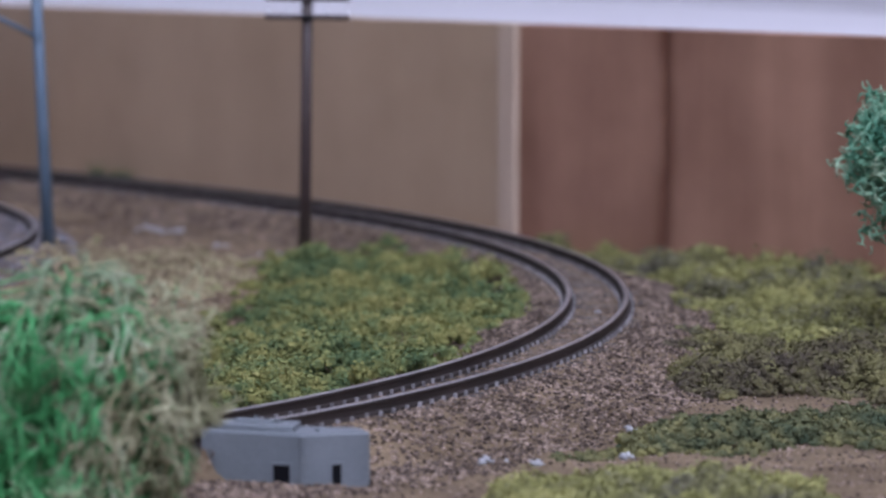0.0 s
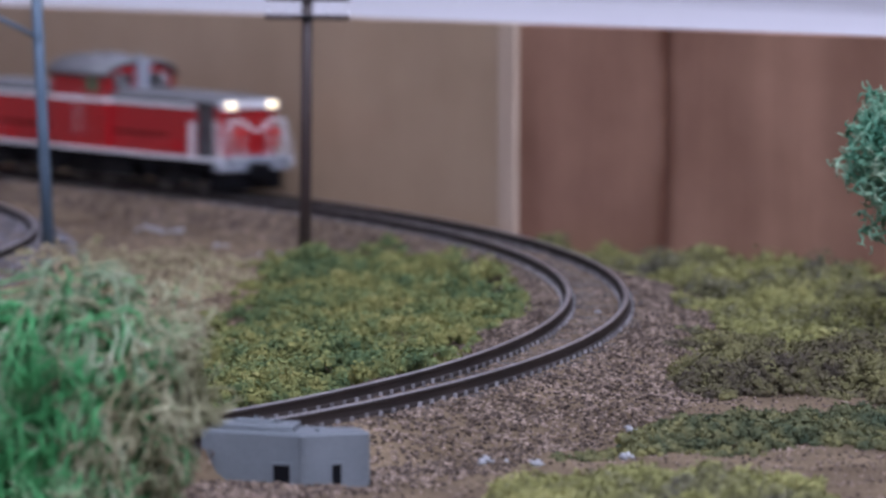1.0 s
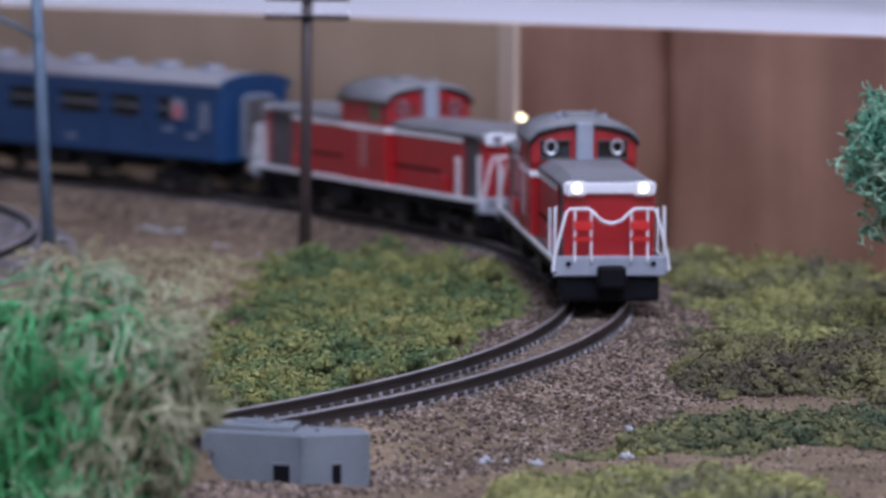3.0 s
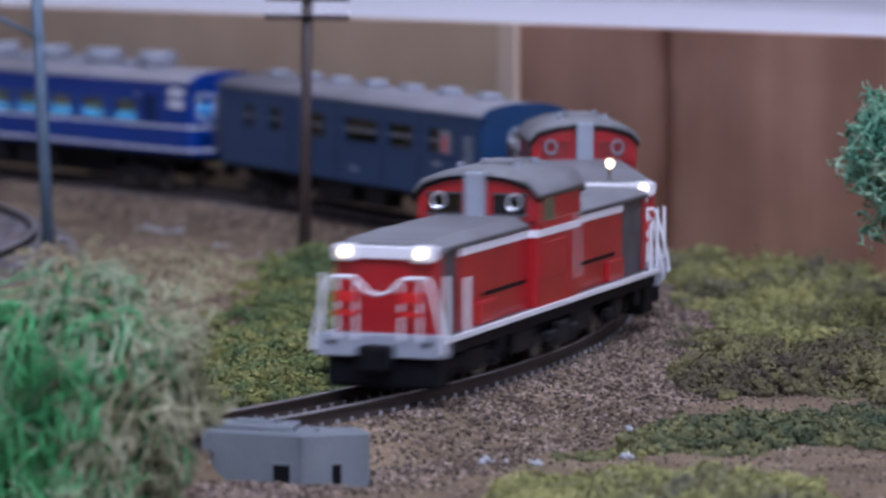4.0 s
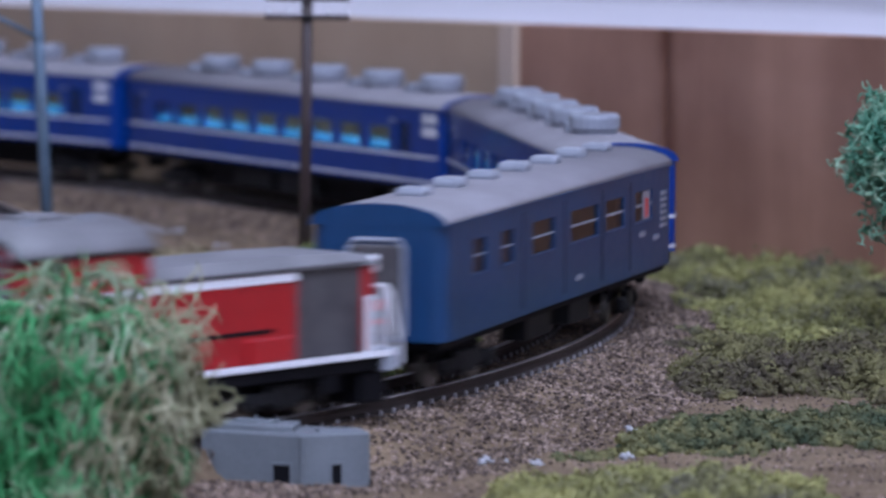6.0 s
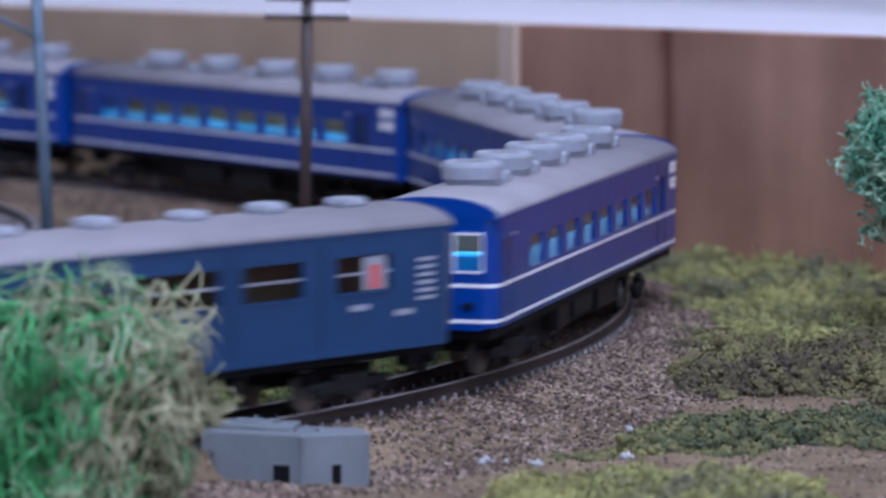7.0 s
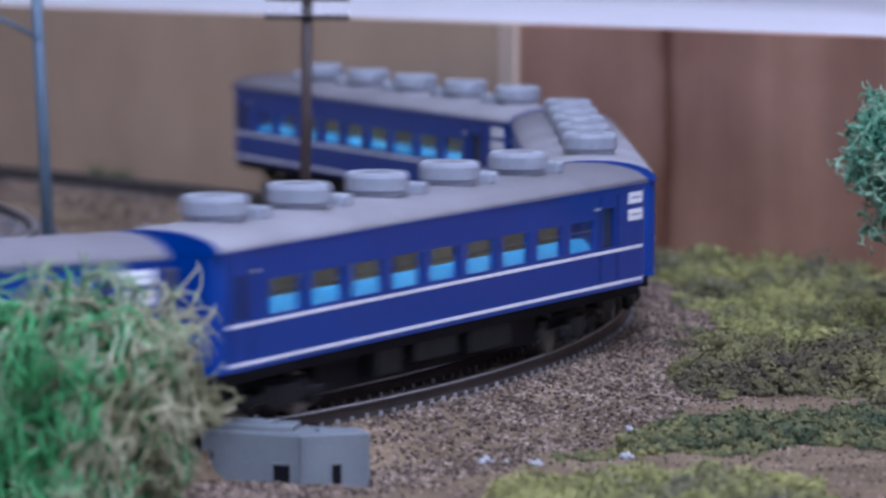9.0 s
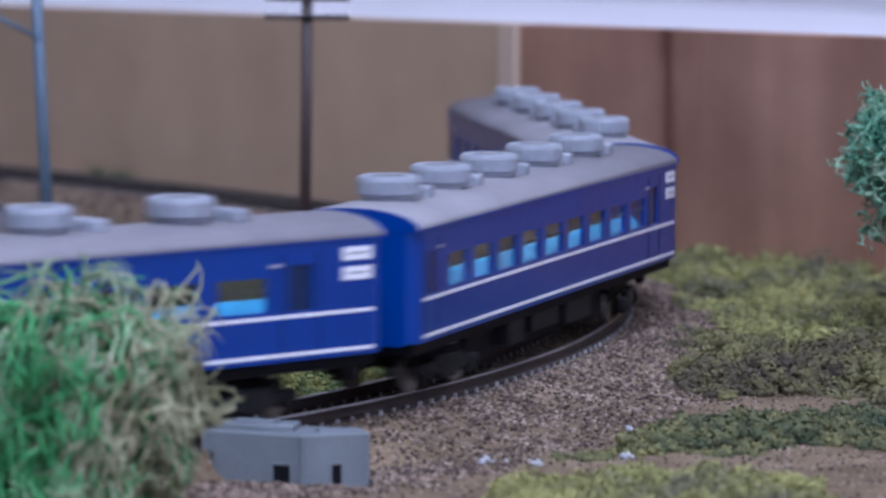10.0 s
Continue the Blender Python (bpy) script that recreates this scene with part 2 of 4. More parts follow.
lichen_teal = make_foliage("teal_lichen", [(0.070, 0.217, 0.142), (0.140, 0.336, 0.222), (0.280, 0.483, 0.333), (0.504, 0.630, 0.456)], 0.006)


# ---------- mesh helpers; vehicle shapes are in millimetres ----------
MM = 0.001


def part(name, bm, material, parent=None, label="", smooth=False):
    me = bpy.data.meshes.new(name)
    bm.to_mesh(me)
    bm.free()
    me.materials.append(material)
    if smooth:
        me.shade_smooth()
    ob = new(name, me)
    if parent:
        ob.parent = parent
    if label:
        ob["label"] = label
    return ob


def again(ob, name, parent, m):
    """One more object on the same mesh, at the pose m under parent."""
    o = new(name, ob.data)
    o.parent = parent
    o.matrix_basis = m
    return o


def bx(x0, x1, y0, y1, z0, z1, bev=0.0, bm=None, seg=2):
    """A box in millimetres, with rounded edges."""
    bm = bm or bmesh.new()
    made = bmesh.ops.create_cube(bm, size=1.0)["verts"]
    for v in made:
        v.co = Vector(((x0 + (v.co.x + 0.5) * (x1 - x0)) * MM, (y0 + (v.co.y + 0.5) * (y1 - y0)) * MM, (z0 + (v.co.z + 0.5) * (z1 - z0)) * MM))
    if bev:
        edges = list({e for v in made for e in v.link_edges})
        bmesh.ops.bevel(bm, geom=edges, offset=bev * MM, segments=seg, affect="EDGES", profile=0.5)
    return bm


def prism(profile, x0, x1, bm=None, bev=0.0):
    """A closed (y, z) outline in millimetres, drawn out along x."""
    bm = bm or bmesh.new()
    a = [bm.verts.new((x0 * MM, y * MM, z * MM)) for y, z in profile]
    b = [bm.verts.new((x1 * MM, y * MM, z * MM)) for y, z in profile]
    faces = [bm.faces.new(a), bm.faces.new(b[::-1])]
    for i in range(len(a)):
        j = (i + 1) % len(a)
        faces.append(bm.faces.new((a[j], a[i], b[i], b[j])))
    bmesh.ops.recalc_face_normals(bm, faces=bm.faces)
    if bev:
        bmesh.ops.bevel(bm, geom=list({e for f in faces for e in f.edges}), offset=bev * MM, segments=2, affect="EDGES", profile=0.5)
    return bm


def tube(points, radius, sides=6, bm=None, unit=MM, taper=1.0):
    """A round bar along points."""
    bm = bm or bmesh.new()
    made = []
    pts = [Vector(p) * unit for p in points]
    rings = []
    for i, p in enumerate(pts):
        way = (pts[min(i + 1, len(pts) - 1)] - pts[max(i - 1, 0)]).normalized()
        up = Vector((0, 0, 1)) if abs(way.z) < 0.9 else Vector((1, 0, 0))
        u = way.cross(up).normalized()
        v = way.cross(u)
        r = radius * unit * (1 + (taper - 1) * i / max(len(pts) - 1, 1))
        rings.append([bm.verts.new(p + (u * math.cos(a) + v * math.sin(a)) * r) for a in [2 * math.pi * k / sides for k in range(sides)]])
    for a, b in zip(rings, rings[1:]):
        for k in range(sides):
            j = (k + 1) % sides
            made.append(bm.faces.new((a[j], a[k], b[k], b[j])))
    made.append(bm.faces.new(rings[0]))
    made.append(bm.faces.new(rings[-1][::-1]))
    return bm


def plan_prism(outline, z0, z1, bm=None):
    """A closed (x, y) outline in millimetres, drawn up from z0 to z1."""
    bm = bm or bmesh.new()
    lo = [bm.verts.new((x * MM, y * MM, z0 * MM)) for x, y in outline]
    hi = [bm.verts.new((x * MM, y * MM, z1 * MM)) for x, y in outline]
    faces = [bm.faces.new(lo), bm.faces.new(hi[::-1])]
    for i in range(len(lo)):
        j = (i + 1) % len(lo)
        faces.append(bm.faces.new((lo[j], lo[i], hi[i], hi[j])))
    bmesh.ops.recalc_face_normals(bm, faces=faces)
    return bm


def corner_outline(half, sx, sy, proud=0.0, thick=0.7):
    """A rounded corner post of a coach body, seen from above."""
    arc = [radians(90 * k / 6) for k in range(7)]
    out = [(half - 2.2 + (2.2 + proud) * math.sin(a), 7.5 + (2.2 + proud) * math.cos(a)) for a in arc]
    inn = [(half - 2.2 + (2.2 - thick) * math.sin(a), 7.5 + (2.2 - thick) * math.cos(a)) for a in arc[::-1]]
    return [(sx * x, sy * y) for x, y in out + inn]


def disc(x, y, z, radius, depth, axis="x", sides=20, bm=None):
    h = depth / 2
    ends = {"x": [(x - h, y, z), (x + h, y, z)], "y": [(x, y - h, z), (x, y + h, z)], "z": [(x, y, z - h), (x, y, z + h)]}[axis]
    return tube(ends, radius, sides, bm)


def ring(x, y, z, radius, thick, bm=None, sides=20):
    """A hoop that faces along x."""
    pts = [(x, y + radius * math.cos(a), z + radius * math.sin(a)) for a in [2 * math.pi * k / sides for k in range(sides + 1)]]
    return tube(pts, thick, 5, bm)


def soup(name, verts, size, material, parent=None):
    """Many loose flat flakes or small solids: verts is (n, k, 3), size the corners of each flake."""
    n = len(verts)
    me = bpy.data.meshes.new(name)
    me.vertices.add(n * size)
    me.vertices.foreach_set("co", np.ascontiguousarray(verts, dtype=np.float32).ravel())
    me.loops.add(n * size)
    me.loops.foreach_set("vertex_index", np.arange(n * size, dtype=np.int32))
    me.polygons.add(n)
    me.polygons.foreach_set("loop_start", np.arange(n, dtype=np.int32) * size)
    me.update(calc_edges=True)
    me.materials.append(material)
    ob = new(name, me)
    if parent:
        ob.parent = parent
    return ob


def solid_soup(name, centres, sizes, material, rng, flat=0.75, parent=None):
    """Small rough stones: stretched, bent octahedra at the given centres."""
    corners = np.array([(1, 0, 0), (0, 1, 0), (-1, 0, 0), (0, -1, 0), (0, 0, 1), (0, 0, -1)], dtype=float)
    faces = np.array([(0, 1, 4), (1, 2, 4), (2, 3, 4), (3, 0, 4), (1, 0, 5), (2, 1, 5), (3, 2, 5), (0, 3, 5)])
    n = len(centres)
    v = corners[None] * rng.uniform(0.65, 1.25, (n, 6, 1)) + rng.normal(0, 0.16, (n, 6, 3))
    q = rng.normal(size=(n, 3, 3))
    q, _ = np.linalg.qr(q)
    v = np.einsum("nij,nkj->nki", q, v) * sizes[:, None, None]
    v[:, :, 2] *= flat
    v += centres[:, None, :]
    me = bpy.data.meshes.new(name)
    me.vertices.add(n * 6)
    me.vertices.foreach_set("co", v.astype(np.float32).ravel())
    idx = (np.arange(n)[:, None, None] * 6 + faces[None]).reshape(-1).astype(np.int32)
    me.loops.add(len(idx))
    me.loops.foreach_set("vertex_index", idx)
    me.polygons.add(n * 8)
    me.polygons.foreach_set("loop_start", np.arange(n * 8, dtype=np.int32) * 3)
    me.update(calc_edges=True)
    me.materials.append(material)
    ob = new(name, me)
    if parent:
        ob.parent = parent
    return ob


def lump(x, y, size, seed):
    """Smooth value noise from 0 to 1 on arrays, with features of that size in metres."""
    r = np.random.RandomState(seed)
    table = r.rand(64, 64)
    u, v = x / size, y / size
    i, j = np.floor(u).astype(int), np.floor(v).astype(int)
    a, b = u - i, v - j
    a, b = a * a * (3 - 2 * a), b * b * (3 - 2 * b)
    t = lambda p, q: table[p % 64, q % 64]
    return (t(i, j) * (1 - a) + t(i + 1, j) * a) * (1 - b) + (t(i, j + 1) * (1 - a) + t(i + 1, j + 1) * a) * b


def thing(name, label, category, group="", kind=""):
    return tagged(new(name), label, category, group, kind)


# ---------- ground ----------
GROUND = -0.0062
near = (LINE_S > -0.79) & (LINE_S < 1.78)
LX, LY = LINE_X[near], LINE_Y[near]


def off_line(x, y):
    """Distance from the centre line of the main track, on arrays."""
    out = np.empty(x.shape)
    for k in range(0, x.size, 20000):
        sl = slice(k, k + 20000)
        out[sl] = np.sqrt(((x[sl, None] - LX[None]) ** 2 + (y[sl, None] - LY[None]) ** 2).min(1))
    return out


SIDING = (-0.300, 0.850, 0.2145)      # centre and radius of the inner curve


def ground_height(x, y):
    d = off_line(x, y)
    d2 = np.abs(np.hypot(x - SIDING[0], y - SIDING[1]) - SIDING[2])
    foot = np.where(y < 0.80, 0.0280, 0.0175) - 0.0190 * np.clip((0.600 - y) / 0.035, 0, 1)
    bed = np.maximum(np.clip((foot - d) / (foot - 0.0085), 0, 1), np.clip((0.0155 - d2) / 0.0065, 0, 1))
    rough = (lump(x, y, 0.030, 1) - 0.5) * 0.0022 + (lump(x, y, 0.008, 2) - 0.5) * 0.0010 + (lump(x, y, 0.0024, 3) - 0.5) * 0.0005
    level = np.exp(-((x + 0.028) ** 2 + (y - 0.538) ** 2) / 0.022 ** 2)
    rough = rough * (1 - 0.8 * level) + 0.0009 * level
    return (GROUND + rough) * (1 - bed) + (-0.00215 + (lump(x, y, 0.0024, 3) - 0.5) * 0.0004) * bed


def build_ground():
    # a grid along the backboard, fine where the camera looks, wide elsewhere
    xs = np.concatenate([np.arange(-1.49, -0.36, 0.012), np.arange(-0.36, 0.43, 0.0016), np.arange(0.432, 1.09, 0.02)])
    ys = np.concatenate([np.arange(-0.99, -0.345, 0.012), np.arange(-0.345, 0.0, 0.0016), [0.0]])
    gu, gv = np.meshgrid(xs, ys)
    turn = radians(ROOM_TURN)
    gx = WALL_X + gu * math.cos(turn) - gv * math.sin(turn)
    gy = WALL_Y + gu * math.sin(turn) + gv * math.cos(turn)
    z = ground_height(gx.ravel(), gy.ravel())
    co = np.stack([gx.ravel(), gy.ravel(), z], 1)
    w, h = len(xs), len(ys)
    i = np.arange(w * h).reshape(h, w)
    quads = np.stack([i[:-1, :-1], i[:-1, 1:], i[1:, 1:], i[1:, :-1]], -1).reshape(-1, 4)
    me = bpy.data.meshes.new("ground")
    me.from_pydata(co.tolist(), [], quads.tolist())
    me.materials.append(soil)
    me.shade_smooth()
    return tagged(new("ground", me), "sandy brown model landscape with gravel", "ground", kind="structure")


build_ground()


def room_box(name, x0, x1, y0, y1, z0, z1, material, label, category, kind="structure"):
    ob = part(name, bx(x0 / MM, x1 / MM, y0 / MM, y1 / MM, z0 / MM, z1 / MM), material)
    ob.matrix_basis = room_frame
    return tagged(ob, label, category, kind=kind)


room_box("layout_table", -1.5, 1.1, -1.0, 0.03, -0.045, -0.0092, table_mat, "plywood layout table under the landscape", "table")
room_box("floor", -2.2, 1.8, -3.0, 0.36, -0.80, -0.78, carpet, "grey carpet floor of the room", "floor")
room_box("ceiling", -2.2, 1.8, -3.0, 0.36, 1.62, 1.66, plaster, "white ceiling of the room", "ceiling")
room_box("wall_north", -2.2, 1.8, 0.36, 0.44, -0.80, 1.66, plaster, "white wall behind the wooden backboard", "wall")
room_box("wall_south", -2.2, 1.8, -3.08, -3.0, -0.80, 1.66, plaster, "white wall of the room", "wall")
room_box("wall_west", -2.28, -2.2, -3.08, 0.44, -0.80, 1.66, plaster, "white wall of the room", "wall")
room_box("wall_east", 1.8, 1.88, -3.08, 0.44, -0.80, 1.66, plaster, "white wall of the room", "wall")


room_box("white_shelf", -1.5, 1.1, 0.034, 0.352, 0.012, 0.026, plaster, "smooth white shelf behind the wooden backboard", "shelf")


def build_backboard():
    board = thing("wall_backboard", "wooden backboard of tan and red-brown plywood panels", "backboard", kind="structure")
    board.matrix_basis = room_frame
    top = 38.5

    def slope_top(bm):
        for v in bm.verts:
            if v.co.z > 0.03:
                v.co.z = 0.0395 + 0.0135 * v.co.x - max(0.0385 - v.co.z, 0)
        return bm

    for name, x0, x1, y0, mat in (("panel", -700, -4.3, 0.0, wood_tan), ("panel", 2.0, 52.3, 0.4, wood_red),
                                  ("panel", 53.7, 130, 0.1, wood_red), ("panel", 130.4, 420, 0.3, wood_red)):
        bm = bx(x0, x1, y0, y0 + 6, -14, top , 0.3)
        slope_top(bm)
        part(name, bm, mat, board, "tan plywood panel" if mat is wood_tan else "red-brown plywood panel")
    part("batten", slope_top(bx(-4.2, 1.9, -0.9, 5, -14, top, 0.4)), wood_pale, board, "pale wooden batten over the joint")
    part("joint", slope_top(bx(52.3, 53.7, 0.9, 5, -14, top)), wood_dark, board, "dark joint between the panels")


build_backboard()


# ---------- track ----------
def sweep(profile, side, s0, s1, step=0.004):
    """A (side, z) outline in millimetres swept along the line at the given side."""
    bm = bmesh.new()
    last = None
    for s in np.arange(s0, s1, step):
        x, y, a = on_line(s, side)
        nx, ny = math.sin(a), -math.cos(a)
        row = [bm.verts.new((x + nx * o * MM, y + ny * o * MM, z * MM)) for o, z in profile]
        if last:
            for k in range(len(row)):
                j = (k + 1) % len(row)
                bm.faces.new((last[k], last[j], row[j], row[k]))
        last = row
    bmesh.ops.recalc_face_normals(bm, faces=bm.faces)
    return bm


RAIL = [(-0.95, -2.05), (0.95, -2.05), (0.85, -1.75), (0.28, -1.5), (0.25, -0.75), (0.40, -0.55), (0.40, -0.12), (-0.40, -0.12), (-0.40, -0.55), (-0.25, -0.75), (-0.28, -1.5), (-0.85, -1.75)]
HEAD = [(-0.40, -0.12), (0.40, -0.12), (0.33, 0.0), (-0.33, 0.0)]


def sleeper_mesh():
    bm = bx(-0.85, 0.85, -8.3, 8.3, -3.4, -2.1, 0.12, seg=1)
    for y in (-6.05, -3.85, 3.85, 6.05):
        bx(-0.24, 0.24, y - 0.2, y + 0.2, -2.2, -1.42, bm=bm)
    me = bpy.data.meshes.new("sleeper")
    bm.to_mesh(me)
    bm.free()
    me.materials.append(sleeper_mat)
    me.materials.append(chair_mat)
    for i, p in enumerate(me.polygons):
        if p.center.z > -0.0021 and abs(p.center.y) > 0.0033:
            p.material_index = 1
    return me


def build_track():
    track = thing("railway_track", "curved narrow model railway track with rusty rails", "track")
    for side in (-0.00487, 0.00487):
        rail = part("rail", sweep(RAIL, side, -0.78, 1.75), rust, track, "rusty brown rail")
        part("rail_head", sweep(HEAD, side, -0.78, 1.75), steel, rail, "polished steel rail head")
    me = sleeper_mesh()
    for s in np.arange(-0.07, 0.86, 0.0036):
        x, y, a = on_line(s)
        ob = new("sleeper", me)
        ob.parent = track
        ob.matrix_basis = pose(x, y, 0, 0, 0, math.degrees(a) + random.uniform(-1, 1))
    far = bmesh.new()
    for s in list(np.arange(-0.77, -0.072, 0.0036)) + list(np.arange(0.8604, 1.745, 0.0036)):
        x, y, a = on_line(s)
        fresh = bmesh.ops.create_cube(far, size=1.0)["verts"]
        bmesh.ops.transform(far, verts=fresh, matrix=pose(x, y, -0.00275, 0, 0, math.degrees(a)) @ Matrix.Diagonal((0.0017, 0.0166, 0.0013, 1)))
    tagged(part("sleeper_row", far, sleeper_mat, track), kind="stuff")
    return me


SLEEPER = build_track()


def build_siding():
    siding = thing("siding_track", "tighter inner curve of model track on grey ballast", "track")
    cx, cy, r = SIDING
    for side in (-0.00487, 0.00487):
        for nm, prof, mat in (("rail", RAIL, rust), ("rail_head", HEAD, steel)):
            bm = bmesh.new()
            last = None
            for k in range(61):
                a = radians(-30 + 110 * k / 60)
                row = [bm.verts.new((cx + (r + side + o * MM) * math.cos(a), cy + (r + side + o * MM) * math.sin(a), z * MM)) for o, z in prof]
                if last:
                    for q in range(len(row)):
                        j = (q + 1) % len(row)
                        bm.faces.new((last[q], last[j], row[j], row[q]))
                last = row
            bmesh.ops.recalc_face_normals(bm, faces=bm.faces)
            if nm == "rail":
                rail = part(nm, bm, mat, siding, "rusty brown rail")
            else:
                part(nm, bm, mat, rail, "polished steel rail head")
    for k in range(60):
        a = -0.3 + k * 0.0036 / r * 1.0
        ob = new("sleeper", SLEEPER)
        ob.parent = siding
        ob.matrix_basis = pose(cx + r * math.cos(a), cy + r * math.sin(a), 0, 0, 0, math.degrees(a) + 90)


build_siding()


def scatter_ballast():
    rng = np.random.RandomState(5)
    n = 88000
    s = rng.uniform(-0.10, 0.80, n)
    side = rng.uniform(-0.0185, 0.030, n)
    keep = (np.abs(side) < 0.0036) & (rng.rand(n) < 0.75) | (np.abs(side) > 0.0062)
    s, side = s[keep], side[keep]
    a = np.interp(s, LINE_S, LINE_A)
    x, y = np.interp(s, LINE_S, LINE_X) + side * np.sin(a), np.interp(s, LINE_S, LINE_Y) - side * np.cos(a)
    size = rng.uniform(0.00020, 0.00050, len(x))
    thin = np.abs(side) < 0.0085
    size[thin] *= 0.72
    z = ground_height(x, y) + size * 0.25
    z[np.abs(side) < 0.0036] -= 0.0001
    tagged(solid_soup("ballast", np.stack([x, y, z], 1), size, gravel_mat, rng), "brown and grey loose ballast stones along the track", "ballast", kind="stuff")
    # loose stones on the open ground
    n = 60000
    x, y = rng.uniform(-0.10, 0.09, n), rng.uniform(0.50, 1.05, n)
    keep = lump(x, y, 0.02, 9) + rng.rand(n) * 0.7 > 0.58
    x, y = x[keep], y[keep]
    size = rng.uniform(0.00018, 0.00042, len(x))
    z = ground_height(x, y) + size * 0.1
    tagged(solid_soup("gravel", np.stack([x, y, z], 1), size, gravel_mat, rng), "scattered small brown gravel on sandy soil", "gravel", kind="stuff")
    # grey stones under the inner curve
    n = 4500
    a, r = rng.uniform(-0.35, 0.75, n), SIDING[2] + rng.uniform(-0.013, 0.013, n)
    x, y = SIDING[0] + r * np.cos(a), SIDING[1] + r * np.sin(a)
    size = rng.uniform(0.0003, 0.0006, n)
    z = ground_height(x, y) + size * 0.2
    tagged(solid_soup("siding_ballast", np.stack([x, y, z], 1), size, grey_gravel, rng), "grey ballast stones under the inner curve", "ballast", kind="stuff")


scatter_ballast()


# ---------- ground foam ----------
def inside(x, y, outline):
    """Signed depth of points within a rough outline: positive inside."""
    hit = np.zeros(x.shape, bool)
    far = np.full(x.shape, 9.0)
    for (ax, ay), (bx_, by) in zip(outline, outline[1:] + outline[:1]):
        cross = ((ay > y) != (by > y)) & (x < (bx_ - ax) * (y - ay) / (by - ay + 1e-12) + ax)
        hit ^= cross
        ex, ey = bx_ - ax, by - ay
        t = np.clip(((x - ax) * ex + (y - ay) * ey) / (ex * ex + ey * ey), 0, 1)
        far = np.minimum(far, np.hypot(x - ax - t * ex, y - ay - t * ey))
    return np.where(hit, far, -far)


def foam_patch(name, outline, clumps, radius, material, label, seed, flake=0.00031, clear=0.0125, each=84, rise=0.0030):
    """A low mat of crumbled foam: flakes on many small rounded clumps."""
    rng = np.random.RandomState(seed)
    xs, ys = [p[0] for p in outline], [p[1] for p in outline]
    x, y = rng.uniform(min(xs) - 0.004, max(xs) + 0.004, clumps * 3), rng.uniform(min(ys) - 0.004, max(ys) + 0.004, clumps * 3)
    depth = inside(x, y, outline) + (lump(x, y, 0.010, seed + 20) - 0.5) * 0.017 + (lump(x, y, 0.004, seed + 22) - 0.5) * 0.006 + rng.normal(0, 0.0012, len(x))
    keep = depth > 0
    x, y, depth = x[keep][:clumps], y[keep][:clumps], depth[keep][:clumps]
    keep = off_line(x, y) > clear
    x, y, depth = x[keep], y[keep], depth[keep]
    edge = np.clip(depth / 0.006, 0.25, 1)
    r = radius * rng.uniform(0.6, 1.35, len(x)) * (0.55 + 0.45 * edge) * (0.7 + 0.6 * lump(x, y, 0.012, seed + 3))
    z = ground_height(x, y) + r * rng.uniform(-0.35, 0.95, len(x)) * edge + radius * 0.5 * edge * lump(x, y, 0.010, seed + 5) + rise * edge * (lump(x, y, 0.0085, seed + 6) - 0.38)
    k = each
    way = rng.normal(size=(len(x), k, 3))
    way[:, :, 2] = np.abs(way[:, :, 2]) - 0.25
    way /= np.linalg.norm(way, axis=2)[:, :, None]
    ph = rng.uniform(0, 6, (len(x), 1, 3))
    knobs = np.sin(way[:, :, :1] * 7 + ph[:, :, :1]) * np.sin(way[:, :, 1:2] * 7 + ph[:, :, 1:2]) + 0.6 * np.sin(way[:, :, 2:] * 9 + ph[:, :, 2:])
    bumpy = 0.82 + 0.22 * rng.rand(len(x), k, 1) ** 2 + 0.17 * knobs
    c = (np.stack([x, y, z], 1)[:, None] + way * bumpy * r[:, None, None] * np.array([1, 1, 0.85])).reshape(-1, 3)
    n = len(c)
    flat = way.reshape(-1, 3) + rng.normal(size=(n, 3)) * 0.28
    u = np.cross(flat, rng.normal(size=(n, 3)))
    u /= np.linalg.norm(u, axis=1)[:, None]
    v = np.cross(u, flat)
    v /= np.linalg.norm(v, axis=1)[:, None]
    f = flake * rng.uniform(0.35, 1.2, (n, 1))
    w = rng.uniform(0.6, 1.25, (n, 4, 1))
    quads = np.stack([c + u * f * w[:, 0], c + v * f * w[:, 1], c - u * f * w[:, 2], c - v * f * w[:, 3]], 1)
    # the solid crumb under the flakes
    ball = [[np.roll((sign, a, b), axis) for a, b in ((-1, -1), (1, -1), (1, 1), (-1, 1))] for axis in range(3) for sign in (-1, 1)]
    ball = np.array(ball, float)
    ball /= np.linalg.norm(ball, axis=2)[:, :, None]
    ph = rng.uniform(0, 6, (len(x), 1, 1, 3))
    swell = 0.52 + 0.08 * np.sin(ball[None] * 4 + ph).sum(3, keepdims=True) / 1.7
    core = np.stack([x, y, z], 1)[:, None, None] + ball[None] * swell * r[:, None, None, None] * np.array([1, 1, 0.85])
    quads = np.concatenate([quads, core.reshape(-1, 4, 3)])
    return tagged(soup(name, quads, 4, material), label, "ground foam", kind="stuff")


